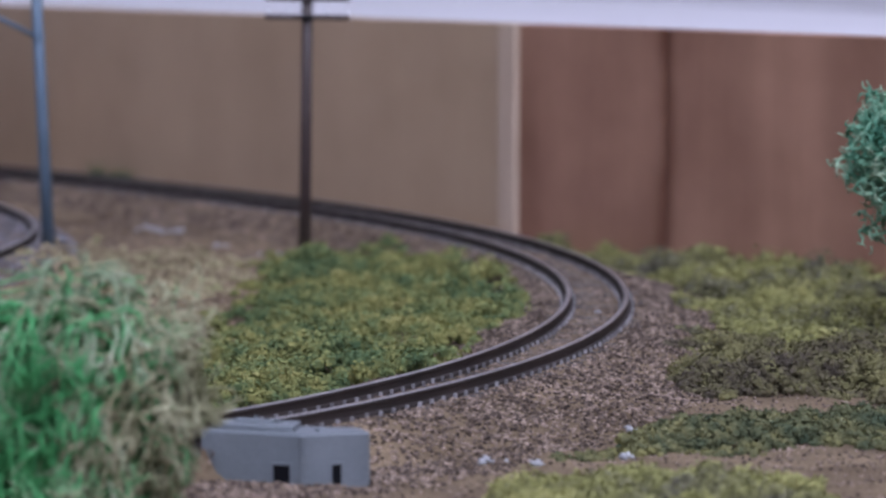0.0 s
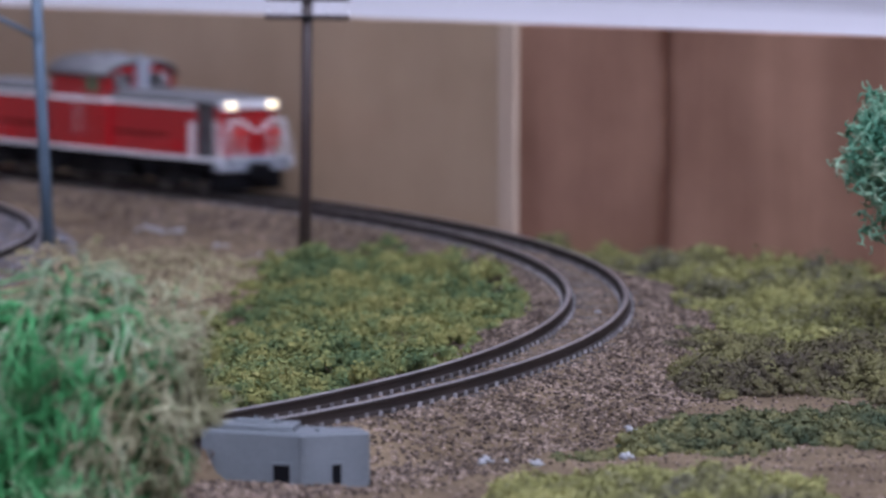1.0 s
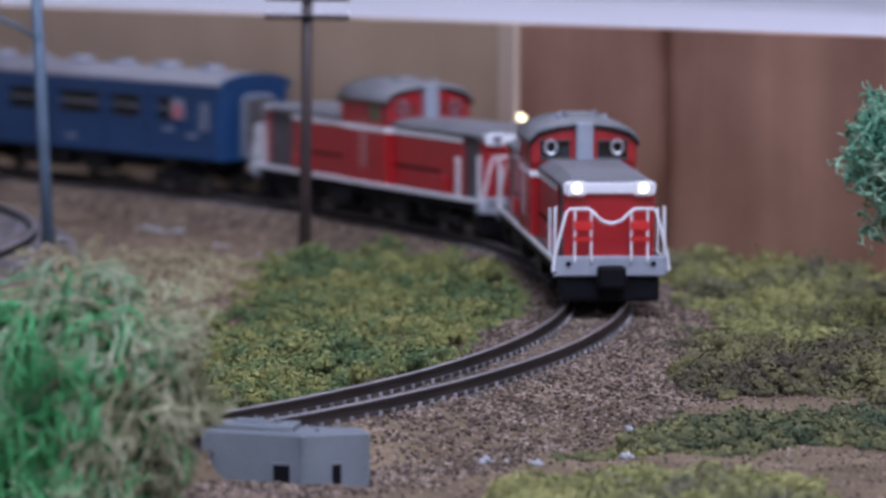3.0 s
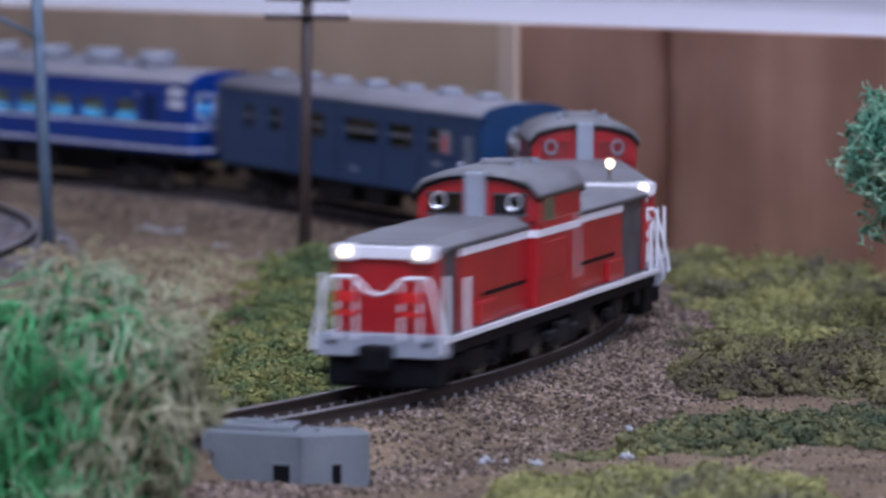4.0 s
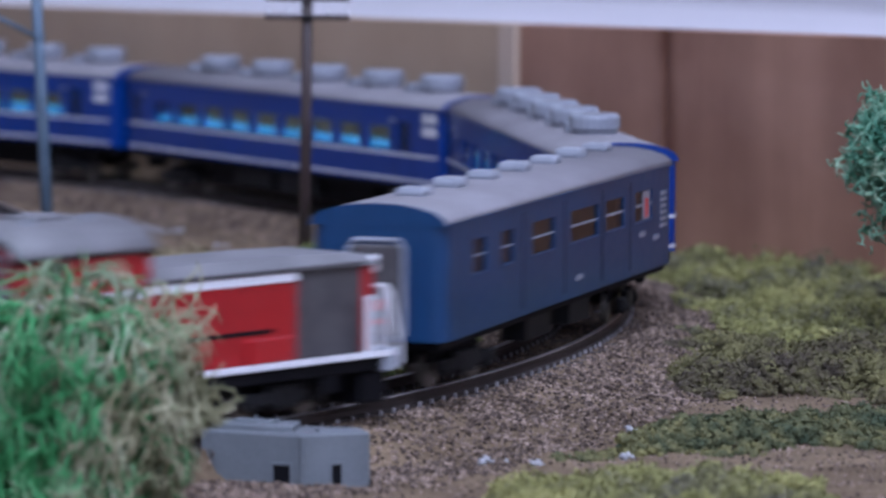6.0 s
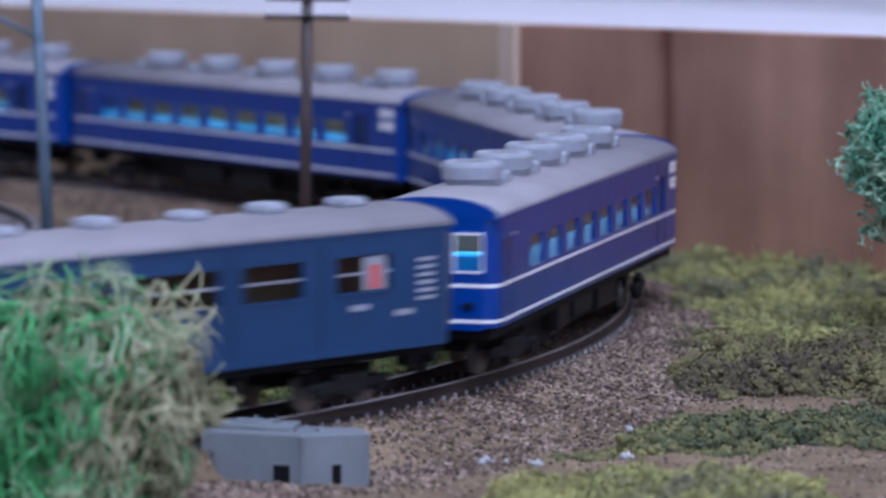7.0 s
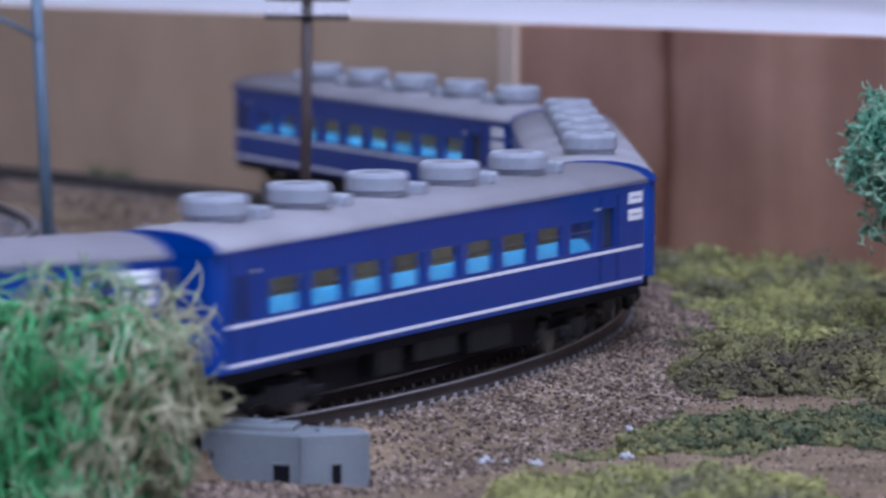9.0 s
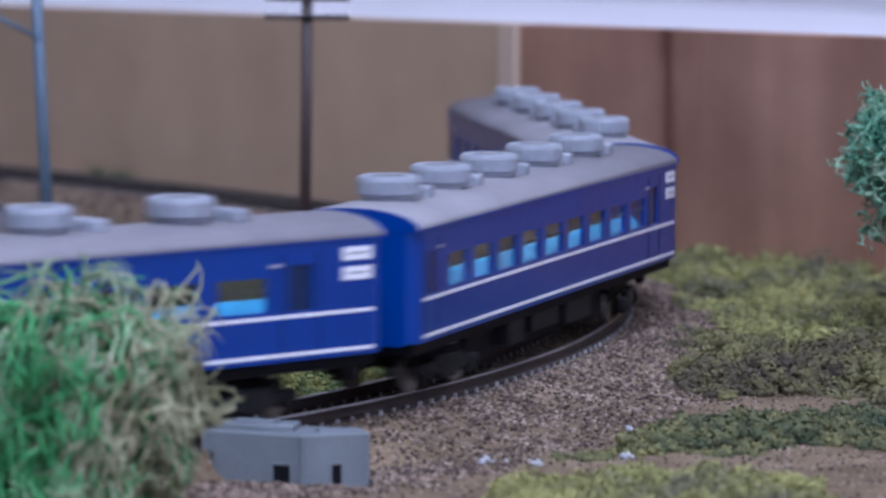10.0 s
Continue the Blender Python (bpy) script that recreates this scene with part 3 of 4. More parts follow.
foam_patch("grass_patch", [(-0.033, 0.849), (-0.011, 0.874), (0.007, 0.826), (0.014, 0.79), (0.015, 0.74), (-0.007, 0.651), (-0.028, 0.620), (-0.040, 0.640), (-0.036, 0.695), (-0.039, 0.782)],
           2700, 0.00175, grass_mat, "yellow-green and dark green crumbled foam undergrowth", 11, rise=0.0050)
foam_patch("grass_patch", [(0.016, 0.900), (0.045, 0.868), (0.098, 0.830), (0.090, 0.688), (0.045, 0.692), (0.046, 0.752), (0.042, 0.815)],
           3700, 0.0019, olive_mat, "olive and yellow-green crumbled foam undergrowth", 12, clear=0.0145, rise=0.0060)
foam_patch("grass_patch", [(0.043, 0.697), (0.090, 0.697), (0.086, 0.648), (0.034, 0.652), (0.040, 0.676)],
           1650, 0.0017, brown_olive, "brownish olive crumbled foam undergrowth", 16, clear=0.0145, rise=0.0045)
foam_patch("grass_strip", [(0.0190, 0.591), (0.038, 0.612), (0.076, 0.628), (0.076, 0.597), (0.036, 0.588), (0.0195, 0.580)],
           1000, 0.0013, strip_mat, "narrow strip of dark green crumbled foam", 13, each=90, rise=0.0022)
foam_patch("grass_strip", [(0.003, 0.546), (0.026, 0.558), (0.048, 0.549), (0.048, 0.515), (0.003, 0.515)],
           800, 0.0014, olive_mat, "strip of yellow-olive crumbled foam at the table edge", 14, each=90, rise=0.0022)
foam_patch("grass_tuft", [(-0.087, 1.034), (-0.076, 1.022), (-0.071, 1.026), (-0.082, 1.040)],
           60, 0.0036, strip_mat, "small olive tuft beside the far straight track", 15)


foam_patch("dry_grass", [(-0.082, 0.69), (-0.045, 0.68), (-0.041, 0.76), (-0.036, 0.85), (-0.050, 0.885), (-0.078, 0.885)],
           2600, 0.0008, dry_mat, "sparse dry straw-coloured foam on sandy ground", 17, each=45, flake=0.00030, clear=0.016)


def crumbs(name, x, y, spread, count, seed, material=scrap_mat, label="small white crumbs of plaster on the ground", size=0.0008, lift=0.0):
    rng = np.random.RandomState(seed)
    c = np.stack([x + rng.normal(0, spread, count), y + rng.normal(0, spread * 0.8, count), np.zeros(count)], 1)
    r = rng.uniform(0.5, 1.1, count) * size
    c[:, 2] = ground_height(c[:, 0], c[:, 1]) + r * 0.4 + lift
    heap = thing(name + "_heap", label, "crumb", "crumbs on the ground")
    for k in range(count):
        solid_soup(name, c[k:k + 1], r[k:k + 1], material, rng, parent=heap)


crumbs("crumb", 0.0063, 0.5800, 0.0012, 10, 31, size=0.0009)
crumbs("crumb", 0.0122, 0.5755, 0.0007, 6, 32, size=0.0008)
crumbs("crumb", 0.0271, 0.603, 0.0007, 6, 33, size=0.0008, lift=0.0012)
crumbs("crumb", 0.0247, 0.570, 0.0007, 6, 34, size=0.0008, lift=0.0016)
crumbs("crumb", -0.059, 0.926, 0.0030, 16, 35, size=0.0009)
crumbs("crumb", -0.046, 0.899, 0.0012, 6, 36, size=0.0008)
crumbs("crumb", -0.034, 0.878, 0.0022, 8, 37, size=0.0007)
crumbs("rubble", -0.0725, 0.866, 0.0028, 26, 38, unit_grey, "pale blue-grey rubble beside the inner curve", 0.0016)
crumbs("crumb", 0.0255, 0.727, 0.0003, 2, 39, size=0.0006)


# ---------- things on the ground ----------
def build_pole():
    pole = thing("utility_pole", "dark brown wooden utility pole with two crossarms", "pole")
    part("shaft", tube([(0, 0, -8), (0, 0, 20), (0.05, 0, 58)], 1.22, 14, taper=0.82), pole_mat, pole, smooth=True)
    for z in (43.0, 46.6):
        arm = part("crossarm", bx(-8.1, 8.1, -1.6, -0.7, z - 0.55, z + 0.45, 0.12), pole_mat, pole)
        for x in (-7.6, -3.4, 3.7, 7.7):
            bm = tube([(x, -1.15, z + 0.4), (x, -1.15, z + 0.8), (x, -1.15, z + 1.25), (x, -1.15, z + 1.6)], 0.42, 10, taper=0.6)
            part("insulator", bm, porcelain, arm, "white porcelain insulator", smooth=True)
    part("strap", bx(-1.3, 1.3, -1.75, -1.0, 42.6, 43.3, 0.1), black, pole)
    pole.matrix_basis = pose(-0.0266, 0.8405, 0, 0, 0.5, 4)


def build_mast():
    mast = thing("catenary_mast", "blue-grey steel catenary mast with a slanted bracket", "mast")
    part("shaft", tube([(0, 0, -8), (0, 0, 20), (0, 0, 62)], 1.3, 14, taper=0.8), mast_mat, mast, smooth=True)
    arm = part("bracket", tube([(-0.6, 0, 38.6), (-7, 0, 42.2), (-16, 0, 47.0)], 0.45, 8), mast_mat, mast, smooth=True)
    part("arm", tube([(0, 0, 47.4), (-18, 0, 47.4)], 0.45, 8), mast_mat, mast, smooth=True)
    for z in (8, 27.0, 38.4):
        part("collar", disc(0, 0, z, 1.22, 0.8, "z", 14), mast_mat, mast)
    part("footing", bx(-2.2, 2.2, -2.2, 2.2, -9, -4.6, 0.5), box_mat, mast, "grey footing block")
    mast.matrix_basis = pose(-0.0772, 0.853, 0, 0, -2.5, 0)


def build_relay_box():
    box = thing("relay_box", "grey plastic trackside equipment box with dark openings", "equipment box")
    foot = [(-0.0310, 0.5575), (-0.0178, 0.5525), (-0.0092, 0.5556), (-0.0106, 0.5602), (-0.0292, 0.5632)]

    def slab(outline, z0, z1, bev):
        bm = bmesh.new()
        lo = [bm.verts.new((x, y, z0)) for x, y in outline]
        hi = [bm.verts.new((x, y, z1)) for x, y in outline]
        bm.faces.new(lo[::-1])
        top = bm.faces.new(hi)
        for i in range(len(lo)):
            j = (i + 1) % len(lo)
            bm.faces.new((lo[i], lo[j], hi[j], hi[i]))
        bmesh.ops.recalc_face_normals(bm, faces=bm.faces)
        bmesh.ops.bevel(bm, geom=list(top.edges) + [e for e in bm.edges if abs(e.verts[0].co.z - e.verts[1].co.z) > 1e-5], offset=bev, segments=2, affect="EDGES", profile=0.5)
        return bm

    def inset(outline, k):
        cx, cy = sum(p[0] for p in outline) / len(outline), sum(p[1] for p in outline) / len(outline)
        return [(cx + (x - cx) * k, cy + (y - cy) * k) for x, y in outline]

    part("body", slab(foot, -0.0075, 0.0005, 0.0003), box_mat, box)
    deck = [(-0.0298, 0.5582), (-0.0222, 0.5552), (-0.0190, 0.5552), (-0.0182, 0.5606), (-0.0285, 0.5624)]
    part("deck", slab(deck, 0.0004, 0.0013, 0.0002), box_mat, box)
    part("lid", slab([(-0.0270, 0.5590), (-0.0235, 0.5575), (-0.0205, 0.5585), (-0.0262, 0.5608)], 0.0012, 0.0017, 0.0002), box_mat, box)
    part("corner_rib", tube([(-17.85, 552.4, -7.4), (-17.85, 552.4, 0.2)], 0.35, 8), box_mat, box)
    for (ax, ay), (bx_, by), f, w in ((foot[0], foot[1], 0.80, 0.0026), (foot[1], foot[2], 0.50, 0.0015)):
        a, b = Vector((ax, ay, 0)), Vector((bx_, by, 0))
        way = (b - a).normalized()
        ang = math.degrees(math.atan2(way.y, way.x))
        c = a + (b - a) * f
        # No hole is cut: a black block paints the shaded inside.
        hole = part("opening", bx(-w / 2 / MM, w / 2 / MM, -0.06, 1.0, -6.2, -3.5), black, box, "dark opening")
        hole.matrix_basis = pose(c.x, c.y, 0, 0, 0, ang)
        for sx in (-1, 1):
            lip = part("lip", bx(-0.14, 0.14, -0.22, 0.5, -6.2, -3.4, 0.05), box_mat, box)
            lip.matrix_basis = pose(c.x + way.x * sx * w / 2, c.y + way.y * sx * w / 2, 0, 0, 0, ang)
        head = part("lip", bx(-w / 2 / MM - 0.1, w / 2 / MM + 0.1, -0.22, 0.5, -3.5, -3.2, 0.05), box_mat, box)
        head.matrix_basis = pose(c.x, c.y, 0, 0, 0, ang)
    for x, y in ((-0.0240, 0.5600), (-0.0212, 0.5572), (-0.0160, 0.5558)):
        part("stud", disc(x / MM, y / MM, 0.6 if x > -0.02 else 1.7, 0.3, 0.6, "z", 8), box_mat, box)


def lichen(name, parent, rng, centre, radii, strands, thick, material, label, keep=None, curl=0.26, steps=10, fork=0.6, droop=0.0, room=None):
    """A springy tangle of forked strands that fill an ellipsoid."""
    bm = bmesh.new()
    centre, radii = Vector(centre), Vector(radii)
    done = 0
    while done < strands:
        d = Vector(rng.normal(size=3)).normalized()
        start = centre + Vector([d[i] * radii[i] for i in range(3)]) * rng.uniform(0.25, 0.9)
        if keep and not keep(start):
            continue
        done += 1
        stack = [(start, (d + Vector(rng.normal(size=3)) * 0.9).normalized(), thick * rng.uniform(0.75, 1.2), steps)]
        while stack:
            p, way, r, left = stack.pop()
            pts = [p.copy()]
            for _ in range(left):
                way = (way + Vector(rng.normal(size=3)) * curl - Vector((0, 0, droop))).normalized()
                q = (p - centre)
                out = sum((q[i] / radii[i]) ** 2 for i in range(3)) * (1 + 0.75 * noise.noise(q.normalized() * 2.6 + centre * 90))
                if out > 0.9:
                    way = (way - q.normalized() * 1.1 * min(out - 0.7, 1.2)).normalized()
                p = p + way * radii.z * 0.105
                if out > 1.3 or room and not room(p):
                    break
                pts.append(p.copy())
                if rng.rand() < fork / 3 and len(pts) > 2 and r > thick * 0.5 and left > 4:
                    stack.append((p.copy(), (way + Vector(rng.normal(size=3)) * 0.9).normalized(), r * 0.8, left // 2))
            if len(pts) > 2:
                tube(pts, r, 5, bm, unit=1.0, taper=0.45)
    return part(name, bm, material, parent, label, smooth=True)


def build_bushes():
    rng = np.random.RandomState(77)
    bush = thing("lichen_bush", "round bush of green and tan dried lichen", "bush")
    at = (-0.0455, 0.514, 0.0072)
    part("trunk", tube([(-33, 517, -9), (-36, 515, -2), (-42, 514, 8)], 0.7, 8, taper=0.7), twig, bush)
    clear = lambda p: p.x < -0.0296 + 1.1 * max(p.z - 0.0040, 0) + 0.0015 * math.sin(p.z * 900)
    lichen("foliage", bush, rng, at, (0.0166, 0.0125, 0.0168), 420, 0.00027, lichen_green, "green lichen strands", keep=lambda p: p.x < -0.0385 - 0.2 * (0.007 - p.z) and p.z > -0.004, curl=0.15, steps=13, fork=0.9, droop=0.24, room=clear)
    lichen("foliage", bush, rng, at, (0.0206, 0.0130, 0.0158), 400, 0.00025, lichen_tan, "tan dried lichen strands", keep=lambda p: p.x > -0.0400, curl=0.18, steps=10, fork=1.0, droop=0.17, room=clear)
    lichen("foliage", bush, rng, at, (0.0166, 0.0130, 0.0168), 170, 0.00028, lichen_mixed, "grey-green dried lichen strands", keep=lambda p: p.z < 0.0 or p.z > 0.017, curl=0.2, steps=10, fork=1.0, droop=0.14, room=clear)
    tree = thing("lichen_tree", "small tree with a pale teal-green lichen crown", "tree")
    at = (0.0768, 0.700, 0.0265)
    part("trunk", tube([(80, 702, -9), (79, 701, 6), (77, 700, 20)], 0.9, 8, taper=0.6), twig, tree)
    lichen("crown", tree, rng, at, (0.0130, 0.0115, 0.0112), 1500, 0.00024, lichen_teal, "pale teal lichen branchlets", curl=0.35, steps=5, fork=1.3)
    lichen("crown", tree, rng, (0.0705, 0.699, 0.0150), (0.0052, 0.0050, 0.0042), 34, 0.00025, lichen_teal, "drooping lichen sprigs", curl=0.5, steps=7, fork=0.9)


build_pole()
build_mast()
build_relay_box()
build_bushes()


# ---------- train ----------
def build_bogie(parent, x, wheelbase=14.0, wheel_r=2.85, label="black bogie with dusty side frames"):
    bogie = new("bogie")
    bogie.parent = parent
    bogie.matrix_basis = pose(x * MM, 0, 0)
    bogie["label"] = label
    h = wheelbase / 2
    for sy in (-1, 1):
        y = sy * 7.0
        bm = bx(-h - 2.5, h + 2.5, y - 0.45, y + 0.45, 2.6, 4.0, 0.15, seg=1)
        bx(-2.6, 2.6, y - 0.7, y + 0.7, 1.6, 4.8, 0.2, bm, 1)
        for sx in (-1, 1):
            bx(sx * h - 1.3, sx * h + 1.3, y - 0.75, y + 0.75, 1.7, 4.1, 0.25, bm, 1)
            bx(sx * (h - 3.6) - 0.7, sx * (h - 3.6) + 0.7, y - 0.6, y + 0.6, 2.2, 5.0, 0.15, bm, 1)
            disc(sx * h, y + sy * 0.75, 2.9, 0.7, 0.4, "y", 10, bm)
        part("side_frame", bm, bogie_mat, bogie)
    first = None
    for sx in (-1, 1):
        for sy in (-1, 1):
            m = pose(sx * h * MM, sy * 4.4 * MM, wheel_r * MM)
            if first is None:
                bm = disc(0, 0, 0, wheel_r, 1.0, "y", 20)
                disc(0, 0.55, 0, wheel_r * 0.55, 0.3, "y", 12, bm)
                first = part("wheel", bm, wheel_mat, bogie)
                first.matrix_basis = m
            else:
                again(first, "wheel", bogie, m)
    part("bolster", bx(-h - 2, h + 2, -5.2, 5.2, 3.4, 5.4, 0.2, seg=1), black, bogie)
    return bogie


def mirrored(parent, name, make, mat, label="", smooth=False):
    """The same part at both ends of a vehicle, the second turned by half a turn."""
    a = part(name, make(), mat, parent, label, smooth)
    b = again(a, name, parent, pose(0, 0, 0, 0, 0, 180))
    if label:
        b["label"] = label
    return a, b


def build_locomotive(label, extra_lamp=False):
    loco = thing("diesel_locomotive", label, "locomotive", "train vehicles")
    part("underframe", bx(-55, 55, -8.9, 8.9, 5.4, 7.6, 0.2), black, loco)
    # Black filler added for the deep shadow between the bogies.
    part("underside_shade", bx(-53, 53, -5.4, 5.4, 2.4, 5.6, 0.2), black, loco)
    part("fuel_tank", bx(-20, -9, -8.2, 8.2, 2.0, 5.4, 0.5), bogie_mat, loco)
    part("fuel_tank", bx(9, 20, -8.2, 8.2, 2.0, 5.4, 0.5), bogie_mat, loco)
    for sy in (-1, 1):
        part("sill_stripe", bx(-55.5, 55.5, sy * 9.25 - 0.25, sy * 9.25 + 0.25, 7.25, 8.05, 0.05), white, loco, "white sill stripe")
        part("walkway", bx(-55, 55, sy * 8.2 - 0.75, sy * 8.2 + 0.75, 7.5, 7.9), grille, loco)
    outline = [(-7.7, 7.8), (7.7, 7.8), (7.7, 18.1), (-7.7, 18.1)]
    slim = [(-7.3, 7.8), (7.3, 7.8), (7.3, 18.2), (-7.3, 18.2)]
    for x0, x1, x2 in ((9.5, 44.5, 51.2), (-9.5, -38.5, -51.2)):
        part("hood", prism(outline, x0, x1, bev=0.12), red, loco)
        part("grille", prism(slim, x1, x2), grille, loco, "dark grey radiator grille")
        for sy in (-1, 1):
            part("hood_stripe", bx(min(x0, x1) + 0.1, max(x0, x1) - 0.1, sy * 7.78 - 0.1, sy * 7.78 + 0.1, 17.0, 17.95), white, loco, "white stripe under the roof")
            part("roof_gutter", bx(min(x0, x2), max(x0, x2), sy * 7.9 - 0.12, sy * 7.9 + 0.12, 18.0, 18.5, 0.05), grille, loco, "dark edge of the hood roof")
    mirrored(loco, "nose", lambda: prism([(-7.5, 7.8), (7.5, 7.8), (7.5, 18.0), (-7.5, 18.0)], 51.2, 53.6, bev=0.35), red)

    def hood_roof():
        bm = bmesh.new()
        rows = [(9.5, 18.1, 19.7), (40.0, 18.1, 19.7), (50.5, 18.05, 19.5), (53.9, 17.9, 19.1)]
        rings = []
        for x, z0, z1 in rows:
            rings.append([bm.verts.new((x * MM, y * MM, z * MM)) for y, z in ((-7.9, z0), (7.9, z0), (7.7, z0 + 0.55), (6.0, z1), (-6.0, z1), (-7.7, z0 + 0.55))])
        for a, b in zip(rings, rings[1:]):
            for k in range(6):
                j = (k + 1) % 6
                bm.faces.new((a[k], a[j], b[j], b[k]))
        bm.faces.new(rings[0])
        bm.faces.new(rings[-1][::-1])
        bmesh.ops.recalc_face_normals(bm, faces=bm.faces)
        return bm

    mirrored(loco, "hood_roof", hood_roof, roof_grey, "grey hood roof")
    for sy in (-1, 1):
        mirrored(loco, "panel_gap", lambda: bx(13, 34, sy * 7.72 - 0.08, sy * 7.72 + 0.08, 11.3, 11.8), black, "dark panel gap")
        mirrored(loco, "toolbox", lambda: bx(29, 37.5, sy * 8.0 - 0.4, sy * 8.0 + 0.4, 8.0, 10.8, 0.2), red)
    mirrored(loco, "nose_band", lambda: bx(53.3, 54.3, -7.6, 7.6, 17.2, 18.8, 0.2), white, "white band round the nose")
    # cab
    cab = part("cab", bx(-10, 10, -9.2, 9.2, 7.7, 19.2, 0.35), red, loco)
    upper = bmesh.new()
    arch = [(-9.2, 19.0), (9.2, 19.0), (9.2, 22.2), (7.8, 23.6), (4.5, 24.5), (0, 24.8), (-4.5, 24.5), (-7.8, 23.6), (-9.2, 22.2)]
    part("upper_cab", prism(arch, -10.5, 10.5, upper, 0.15), red, loco)
    rim = [(-9.7, 22.0), (-8.1, 23.5), (-4.6, 24.5), (0, 24.85), (4.6, 24.5), (8.1, 23.5), (9.7, 22.0), (9.7, 22.7), (8.2, 24.3), (4.7, 25.4), (0, 25.8), (-4.7, 25.4), (-8.2, 24.3), (-9.7, 22.7)]
    part("cab_roof", prism(rim, -11.2, 11.2), roof_grey, loco, "arched grey cab roof", True)
    # Black strip paints the shadow that the cab roof throws on the wall.
    mirrored(loco, "roof_shadow", lambda: prism([(y, z - 0.03) for y, z in rim[:7]] + [(y * 0.985, z - 0.42) for y, z in rim[6::-1]], 9.7, 11.0), black, "black strip for the shadow under the cab roof")
    for sy in (-1, 1):
        part("cab_stripe", bx(-10.05, 10.05, sy * 9.22 - 0.1, sy * 9.22 + 0.1, 17.0, 17.95), white, loco, "white stripe round the cab")
        mirrored(loco, "cab_stripe", lambda: bx(9.95, 10.15, sy * 8.45 - 0.75, sy * 8.45 + 0.75, 17.0, 17.95), white, "white stripe round the cab")
        a, b = mirrored(loco, "cab_window", lambda: bx(10.40, 10.65, sy * 5.0 - 2.6, sy * 5.0 + 2.6, 19.9, 22.4, 0.05), grille, "dark cab window")
        for w in (a, b):
            if extra_lamp:
                part("blind", bx(10.62, 10.70, sy * 5.0 - 2.55, sy * 5.0 + 2.55, 19.9, 22.4), red, w, "red louvred blind")
                for k in range(4):
                    part("louvre", bx(10.66, 10.80, sy * 5.0 - 2.4, sy * 5.0 + 2.4, 20.1 + k * 0.6, 20.3 + k * 0.6), interior, w, "dark louvre gap")
            else:
                part("pane", bx(10.66, 10.72, sy * 5.0 - 2.5, sy * 5.0 + 2.5, 20.0, 22.3), dark_pane, w)
            part("spinner", ring(10.90, sy * 5.8, 21.5, 1.02, 0.16 if extra_lamp else 0.22), unit_grey if extra_lamp else silver, w, "silver spinning window ring")
            f = bx(10.60, 10.85, sy * 5.0 - 2.75, sy * 5.0 + 2.75, 19.65, 19.95)
            bx(10.60, 10.85, sy * 5.0 - 2.75, sy * 5.0 + 2.75, 22.35, 22.6, bm=f)
            part("frame", f, red if extra_lamp else grille, w)
        side = part("side_window", bx(2.8, 8.0, sy * 9.2 - 0.06, sy * 9.2 + 0.06, 18.9, 21.8), side_glass, loco, "green-tinted cab side window")
        part("pane", bx(2.9, 7.9, sy * 9.28 - 0.03, sy * 9.28 + 0.03, 19.0, 21.7), pane_mat, side)
        part("raised_panel", bx(-3.8, 8.6, sy * 9.24 - 0.14, sy * 9.24 + 0.14, 11.4, 16.2, 0.1), red, loco)
        part("door", bx(-9.0, -5.0, sy * 9.24 - 0.08, sy * 9.24 + 0.08, 8.4, 16.6, 0.05), red, loco)
        for x in ((-9.6, -7.2) if sy > 0 else (-1.0, 1.4)):
            part("handrail", tube([(x, sy * 9.3, 10.4), (x, sy * 9.55, 10.8), (x, sy * 9.55, 18.4), (x, sy * 9.3, 18.8)], 0.05, 6), white, loco, "white vertical handrail")
    mirrored(loco, "duct", lambda: bx(10.3, 12.4, -1.5, 1.5, 18.6, 25.3, 0.3), beam_grey, "blue-grey exhaust duct")
    for x, y in ((-6, 3.5), (-2, -3.0), (5, 4.2), (7, -4)):
        part("roof_vent", disc(x, y, 25.6, 0.55, 1.2, "z", 8), beam_grey, loco)
    part("hatch", bx(-4, 3, -2.4, 2.4, 25.2, 26.2, 0.3), roof_grey, loco)
    # ends
    a, b = mirrored(loco, "end_beam", lambda: bx(53.6, 56.4, -9.4, 9.4, 5.2, 8.3, 0.2), beam_grey, "blue-grey end beam")
    for end in (a, b):
        part("coupler", bx(56.2, 59.5, -2.3, 2.3, 3.4, 7.0, 0.5), black, end, "black coupler box")
        for sy in (-1, 1):
            part("buffer_hose", disc(56.5, sy * 7.0, 7.2, 0.45, 0.4, "x", 10), black, end)
        part("rail_guard", bx(50, 55.4, -8.2, 8.2, 0.9, 5.2, 0.5), black, end, "black rail guard")
        rail = part("front_railing", tube([(56.6, 9.2, 5.8), (56.8, 9.6, 6.2), (56.8, 9.3, 8.5), (56.8, 7.5, 14.6), (56.8, 6.9, 15.2), (56.8, 3.8, 15.2), (56.8, 2.9, 14.6),
                                           (56.8, 1.6, 13.5), (56.8, 0, 13.1), (56.8, -1.6, 13.5), (56.8, -2.9, 14.6), (56.8, -3.8, 15.2), (56.8, -6.9, 15.2), (56.8, -7.5, 14.6), (56.8, -9.3, 8.5), (56.8, -9.6, 6.2), (56.6, -9.2, 5.8)], 0.27, 6),
                    white, end, "bent white front railing", True)
        for sy in (-1, 1):
            for y in (6.0, 3.3):
                part("post", tube([(56.8, sy * y, 7.6), (56.8, sy * y, 15.2)], 0.22, 6), white, rail)
            part("step_plate", bx(56.9, 57.1, sy * 4.65 - 1.5, sy * 4.65 + 1.5, 12.2, 13.5, 0.05), red_plate, end, "bright red step plate")
